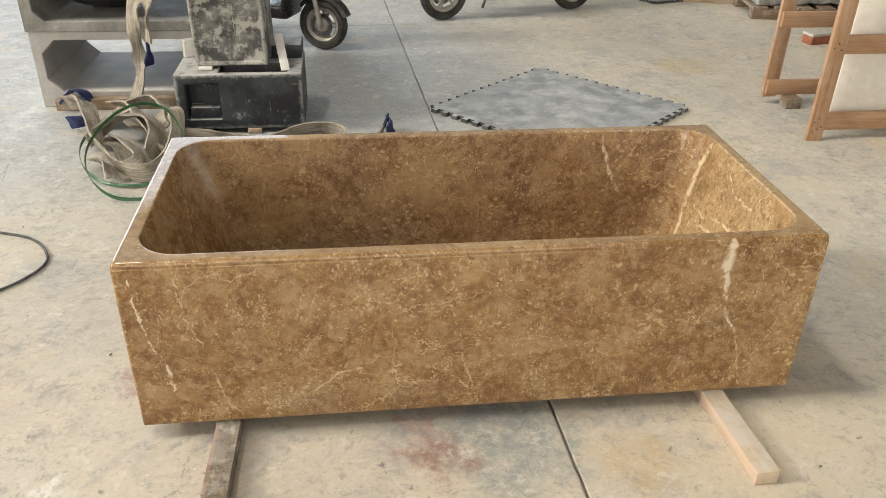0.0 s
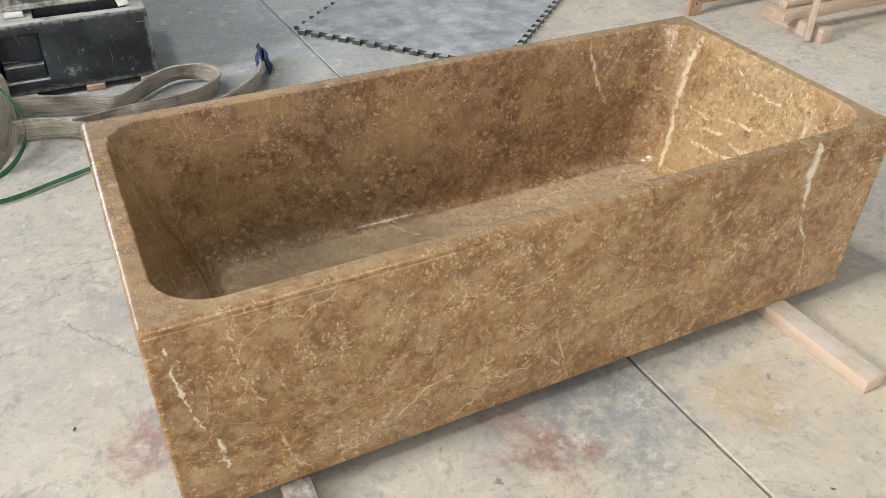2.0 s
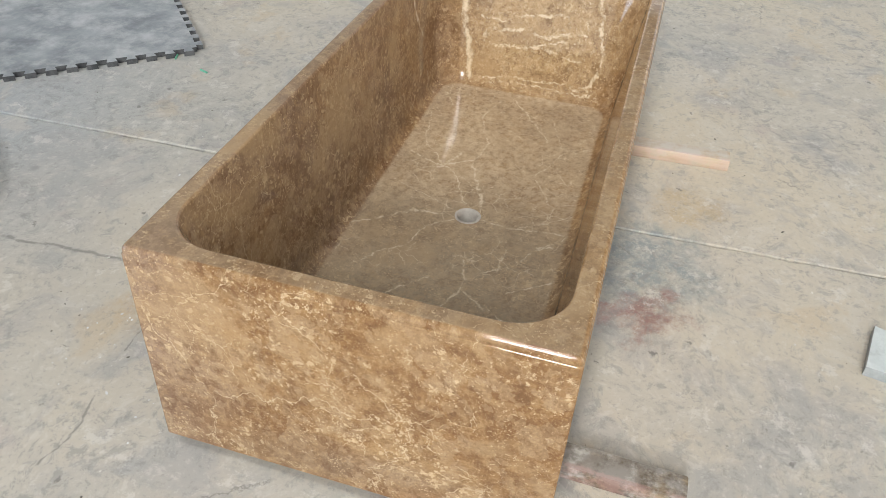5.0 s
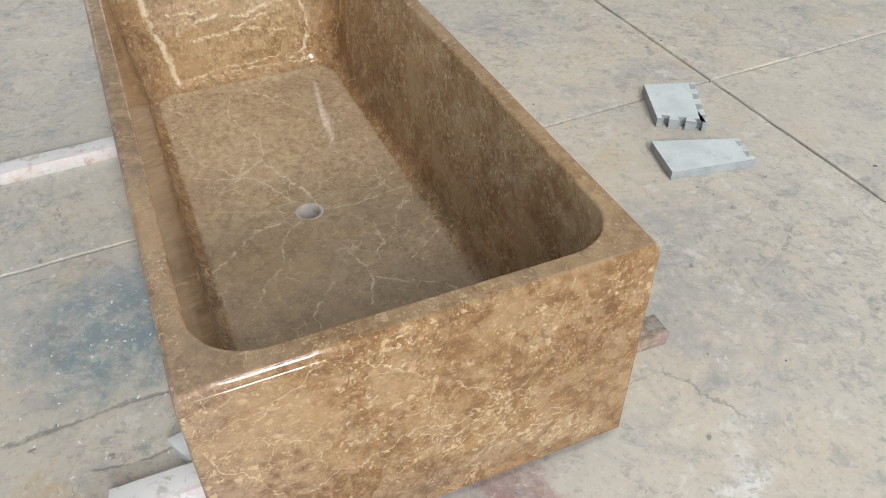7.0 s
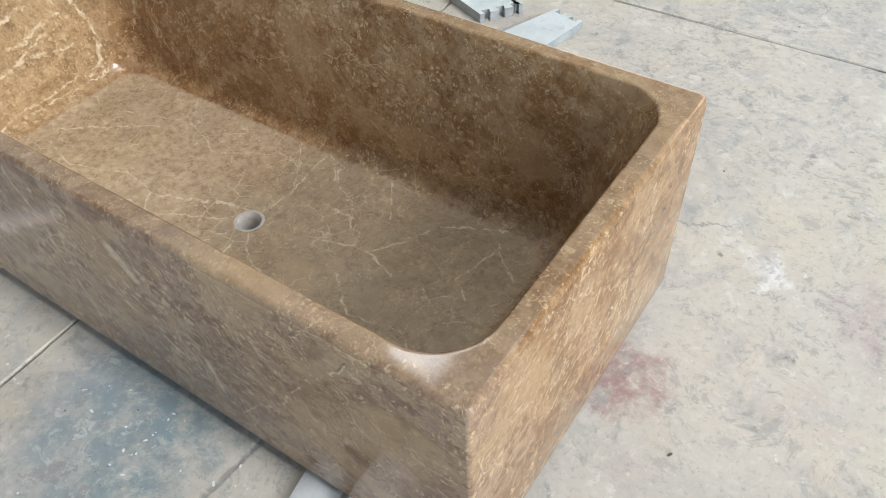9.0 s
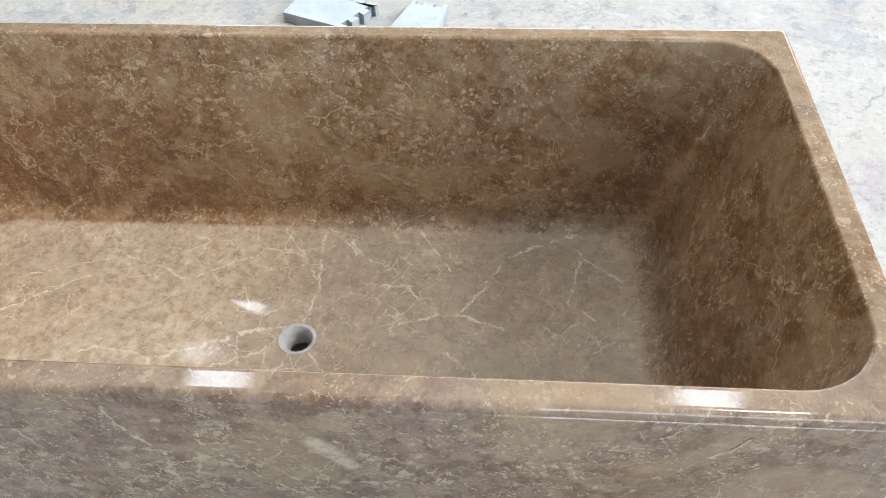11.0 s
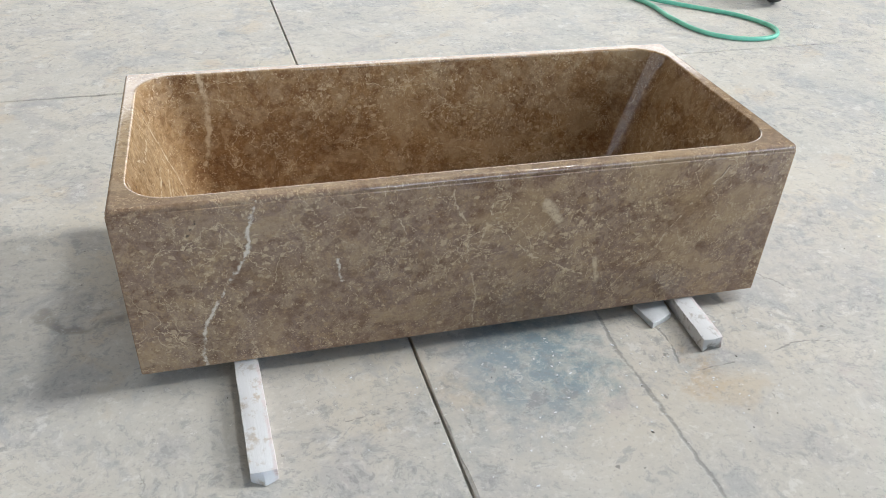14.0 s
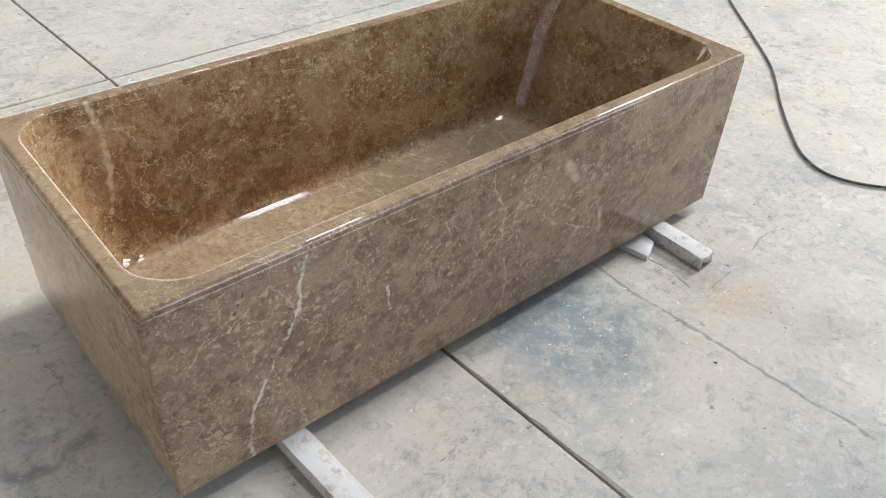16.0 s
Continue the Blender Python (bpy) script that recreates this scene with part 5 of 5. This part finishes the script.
# ---- scooters ----
def scooter(at, label, spokes=False):
    s = thing("scooter", label, "scooter", "parked scooters", at=at)
    R = 0.2

    def wheel(name, x, hub):
        rim = [(0.135, -0.028), (0.128, -0.024), (0.112, -0.014), (0.112, 0.014), (0.128, 0.024), (0.135, 0.028), (0.129, 0.03), (0.108, 0.018), (0.104, 0.0), (0.108, -0.018), (0.129, -0.03)]
        bm = lathe(rim, 40)
        if hub:
            merge(bm, lathe([(0.012, -0.05), (0.05, -0.04), (0.066, -0.02), (0.066, 0.02), (0.05, 0.04), (0.012, 0.05)], 28))
        else:
            merge(bm, lathe([(0.012, -0.035), (0.03, -0.03), (0.03, 0.03), (0.012, 0.035)], 24))
        bmesh.ops.translate(bm, verts=bm.verts, vec=(x, 0, R))
        w = part(name, bm, ALLOY, s)
        for k in range(10):
            m = Matrix.Translation((x, 0, R)) @ Matrix.Rotation(radians(36 * k + (9 if k % 2 else -9) + 20), 4, "Y")
            part("spoke", box(0.028, 0.115, -0.012, 0.012, -0.008, 0.008, 0.003, m=m), ALLOY, w)
        prof = [(0.134, -0.03), (0.152, -0.046), (0.178, -0.047), (0.193, -0.03), (0.2, 0.0), (0.193, 0.03), (0.178, 0.047), (0.152, 0.046), (0.134, 0.03)]
        bm = lathe(prof, 56)
        bmesh.ops.translate(bm, verts=bm.verts, vec=(x, 0, R))
        part("tyre", bm, RUBBER, w, "dusty black tyre")
        bm = lathe([(0.09, -0.038), (0.062, -0.038), (0.062, -0.034), (0.09, -0.034)], 40)
        bmesh.ops.translate(bm, verts=bm.verts, vec=(x, 0, R))
        part("brake_disc", bm, STEEL, w)
    wheel("front_wheel", 0.0, not spokes)
    wheel("rear_wheel", -1.2, True)
    bm = tube(((0.0, -0.062, R), (-0.03, -0.062, 0.36), (-0.1, -0.06, 0.6)), 0.02, 12, 4)
    merge(bm, tube(((0.0, 0.062, R), (-0.03, 0.062, 0.36), (-0.1, 0.06, 0.6)), 0.02, 12, 4))
    merge(bm, tube(((0.0, -0.07, R), (0.0, 0.07, R)), 0.012, 10, 0))
    part("fork", bm, ALLOY, s)
    bm = bmesh.new()
    rows = []
    for k in range(15):
        a = radians(20 + 120 * k / 14)
        rows.append([bm.verts.new(((0.225 + dr) * math.cos(a), y, R + (0.225 + dr) * math.sin(a))) for y, dr in ((-0.06, -0.02), (-0.045, 0.006), (0.0, 0.014), (0.045, 0.006), (0.06, -0.02), (0.05, -0.026), (0.0, 0.006), (-0.05, -0.026))])
    for a, b in zip(rows, rows[1:]):
        for k in range(8):
            bm.faces.new((a[k], a[(k + 1) % 8], b[(k + 1) % 8], b[k]))
    bm.faces.new(rows[0])
    bm.faces.new(rows[-1][::-1])
    part("mudguard", bm, PAINT, s)
    part("floor_board", bevel_sharp(box(-0.8, -0.24, -0.15, 0.15, 0.24, 0.34), 0.03, 3), PAINT, s)
    part("leg_shield", bevel_sharp(box(-0.04, 0.02, -0.19, 0.19, 0.0, 0.55, m=pose(-0.25, 0, 0.3, 0, 12, 0)), 0.02, 3), PAINT, s)
    part("rear_body", bevel_sharp(box(-1.45, -0.72, -0.16, 0.16, 0.36, 0.68), 0.05, 3), PAINT, s)
    part("seat", bevel_sharp(box(-1.4, -0.7, -0.14, 0.14, 0.685, 0.78), 0.04, 3), SEAT, s)
    part("engine", bevel_sharp(box(-1.15, -0.8, -0.1, 0.1, 0.15, 0.36), 0.03, 3), STEEL, s)
    part("handlebar", tube(((-0.12, -0.32, 0.98), (-0.16, -0.12, 0.96), (-0.16, 0.12, 0.96), (-0.12, 0.32, 0.98)), 0.016, 10, 4), STEEL, s)
    part("steering_column", tube(((-0.1, 0, 0.56), (-0.17, 0, 0.97)), 0.03, 12, 0), PAINT, s)
    part("side_stand", tube(((-0.5, -0.14, 0.26), (-0.46, -0.22, 0.014)), 0.012, 8, 0), STEEL, s)
    return s


first = scooter(pose(0.425, 3.72, 0, 0, 0, -22) @ Matrix.Diagonal((0.84, 0.84, 0.84, 1)), "dusty black scooter with grey alloy wheels on the concrete")
scooter(pose(1.32, 4.5, 0, 0, 0, 196) @ Matrix.Diagonal((0.95, 0.95, 0.95, 1)), "black scooter with spoked alloy wheels further back", True)
# stands in for an unknown thing of which only a dark tyre shows
copy_thing(first, pose(-1.93, -1.95, 0, 0, 0, 75))


# ---- timber crates with wrapped slabs ----
def board(parent, x0, x1, y0, y1, z0, z1, mat=None, name="board"):
    """A timber whose own x axis runs along its length."""
    size = Vector((x1 - x0, y1 - y0, z1 - z0))
    axis = max(range(3), key=lambda k: size[k])
    turn = (Matrix.Identity(4), Matrix.Rotation(radians(90), 4, "Z"), Matrix.Rotation(radians(-90), 4, "Y"))[axis]
    local = turn.to_3x3().inverted() @ size
    h = [abs(v) / 2 for v in local]
    ob = part(name, box(-h[0], h[0], -h[1], h[1], -h[2], h[2], 0.003), mat or PINE, parent)
    ob.matrix_basis = Matrix.Translation(((x0 + x1) / 2, (y0 + y1) / 2, (z0 + z1) / 2)) @ turn
    return ob


def nails(parent, spots):
    for x, y, z in spots:
        bm = bmesh.new()
        bmesh.ops.create_cone(bm, cap_ends=True, segments=10, radius1=0.004, radius2=0.003, depth=0.004, matrix=Matrix.Translation((x, y, z)) @ Matrix.Rotation(radians(90), 4, "X"))
        part("nail", bm, NAIL, parent)


def wrapped_slab(x0, x1, y0, y1, z0, z1, seed, label):
    bm = grid_box(x0, x1, y0, y1, z0, z1, 0.05, 0.008)
    for v in bm.verts:
        k = noise.noise(Vector((v.co.x * 3.2 + seed, v.co.z * 4.5, seed))) + 0.6 * noise.noise(Vector((v.co.x * 9 + v.co.z * 6, v.co.z * 3, seed + 5)))
        v.co.y += 0.014 * k
    return solid("wrapped_slab", bm, FILM, label, "stone slab", "wrapped slabs", smooth=50)


def crate():
    c = thing("timber_crate", "upright pine crate holding white-wrapped stone slabs", "crate")
    x0, x1, y0, y1, top = 2.9, 4.75, 1.9, 2.47, 1.15
    for x in (x0, 3.56, 4.2, x1 - 0.08):
        board(c, x, x + 0.082, y0, y0 + 0.028, 0.0, top, name="post")
        board(c, x + 0.03, x + 0.112, y1, y1 + 0.028, 0.04, top, name="post")
        board(c, x + 0.13, x + 0.22, y1 - 0.1, y1 - 0.02, 0.0, 0.059, OLDWOOD, "foot_block")
    for z in (0.045, 0.44, 0.85):
        board(c, x0 + 0.084, x1, y0 + 0.03, y0 + 0.056, z, z + 0.092, name="rail")
    for z in (0.06, 0.44, 0.85):
        board(c, x0 + 0.034, x1, y1 - 0.028, y1 - 0.002, z, z + 0.085, name="rail")
    for x in (3.6, 4.4):
        board(c, x, x + 0.07, y0 + 0.06, y1 - 0.03, 0.06, 0.125, name="cross_rail")
    nails(c, [(2.92 + 0.02 * (k % 3), 1.8985, z) for k, z in enumerate((0.05, 0.062, 0.075, 0.1, 0.12, 0.47, 0.48, 0.5))])


crate()
for k in range(2):
    y = 1.972 + 0.05 * k
    wrapped_slab(3.03, 4.66, y, y + 0.036, 0.126, 1.05, 3.0 * k, "stone slab wrapped in white film inside a crate")


def trestle():
    t = thing("timber_trestle", "two pale sawn beams on low bearers with a leaning strut", "trestle")
    board(t, 3.13, 4.95, 1.51, 1.56, 0.071, 0.113, PALEPINE, "beam")
    board(t, 3.27, 5.0, 1.63, 1.68, 0.071, 0.113, PALEPINE, "beam")
    for x in (3.24, 4.5):
        board(t, x, x + 0.065, 1.36, 1.74, 0.0, 0.07, PALEPINE, "bearer")
    strut = part("strut", box(-0.55, 0.55, -0.026, 0.026, -0.014, 0.014, 0.002), PALEPINE, t)
    strut.matrix_basis = look((3.2, 1.41, 0.012), (3.29, 1.5, 1.0)) @ Matrix.Translation((0, 0, -0.55)) @ Matrix.Rotation(radians(90), 4, "Y")


trestle()


def pallet(at, label):
    p = thing("pallet", label, "pallet", "pallets", at=at)
    for y in (0.0, 0.42, 0.84):
        board(p, 0, 1.2, y, y + 0.09, 0.0, 0.075, OLDWOOD, "bearer")
    for k in range(7):
        board(p, 0.18 * k, 0.18 * k + 0.12, 0, 0.93, 0.076, 0.096, OLDWOOD, "slat")
    return p


pallet(pose(3.8, 4.42, 0, 0, 0, -8), "worn pallet under film-wrapped goods")
bm = grid_box(3.86, 4.95, 4.45, 5.3, 0.1, 0.32, 0.06, 0.02)
rough_up(bm, 0.028, 8, 2.0)
for v in bm.verts:
    v.co.z = max(v.co.z, 0.1)
solid("wrapped_bundle", bm, CLEARFILM, "bundle of goods under crumpled grey film", "bundle", smooth=50)
solid("brick", box(-0.1, 0.1, -0.05, 0.05, 0, 0.06, 0.004), BRICK, "loose red brick on the concrete", "brick", at=pose(3.97, 3.72, 0.0, 0, 0, 14))
solid("stone_offcut", extruded(((-0.12, -0.06), (0.1, -0.07), (0.13, 0.05), (-0.09, 0.06)), 0, 0.018, 0.003), DRAIN, "grey-brown stone offcut lying on a brick", "offcut", at=pose(3.97, 3.73, 0.061, 0, 0, 20))
solid("timber_offcut", box(-0.3, 0.3, -0.05, 0.05, 0, 0.05, 0.003), PALEPINE, "short timber lying by the wall of goods", "timber", at=pose(3.75, 5.02, 0, 0, 0, -15))


# ---- chips and grit on the floor ----
def grit():
    rng = random.Random(11)
    bm = bmesh.new()
    for _ in range(420):
        x, y = rng.uniform(-1.6, 3.0), rng.uniform(-1.9, 3.2)
        if -0.01 < x < 1.81 and -0.01 < y < 0.81:
            continue
        s = 0.0013 + 0.0028 * rng.random() ** 3
        m = Matrix.Translation((x, y, s * 0.45)) @ Matrix.Rotation(rng.uniform(0, 6.3), 4, "Z") @ Matrix.Diagonal((s * rng.uniform(1, 2.4), s, s * 0.6, 1))
        bmesh.ops.create_icosphere(bm, subdivisions=1, radius=0.8, matrix=m)
    n = Nodes("stone_grit")
    tone = n.node("ShaderNodeNewGeometry", out="Random Per Island")
    solid("grit", bm, n.done(n.ramp(tone, (0.0, (0.06, 0.055, 0.05)), (0.45, (0.2, 0.18, 0.15)), (0.7, (0.6, 0.58, 0.54)), (1.0, (0.7, 0.68, 0.64))), 0.85),
          "stone chips and grit scattered over the floor", "grit", kind="stuff", smooth=0)




def flakes():
    rng = random.Random(23)
    bm = bmesh.new()
    for _ in range(90):
        x, y = rng.gauss(0.62, 0.3), 0.84 + abs(rng.gauss(0.16, 0.18))
        s = rng.uniform(0.002, 0.0055)
        m = Matrix.Translation((x, y, 0.001)) @ Matrix.Rotation(rng.uniform(0, 6.3), 4, "Z") @ Matrix.Diagonal((s * rng.uniform(1, 2.2), s, 0.002, 1))
        bmesh.ops.create_icosphere(bm, subdivisions=1, radius=0.6, matrix=m)
    solid("stone_flakes", bm, CHIP, "thin white stone flakes scattered beside the bathtub", "flakes", kind="stuff", smooth=0)


grit()
flakes()
for _x, _y, _r in ((1.62, 1.78, 20), (1.55, 1.62, 70)):
    solid("plastic_peg", tube(((-0.018, 0, 0.004), (0.018, 0, 0.004)), 0.004, 8, 0), HOSE, "small green plastic peg dropped on the concrete", "peg", at=pose(_x, _y, 0, 0, 0, _r))

floor_slabs()
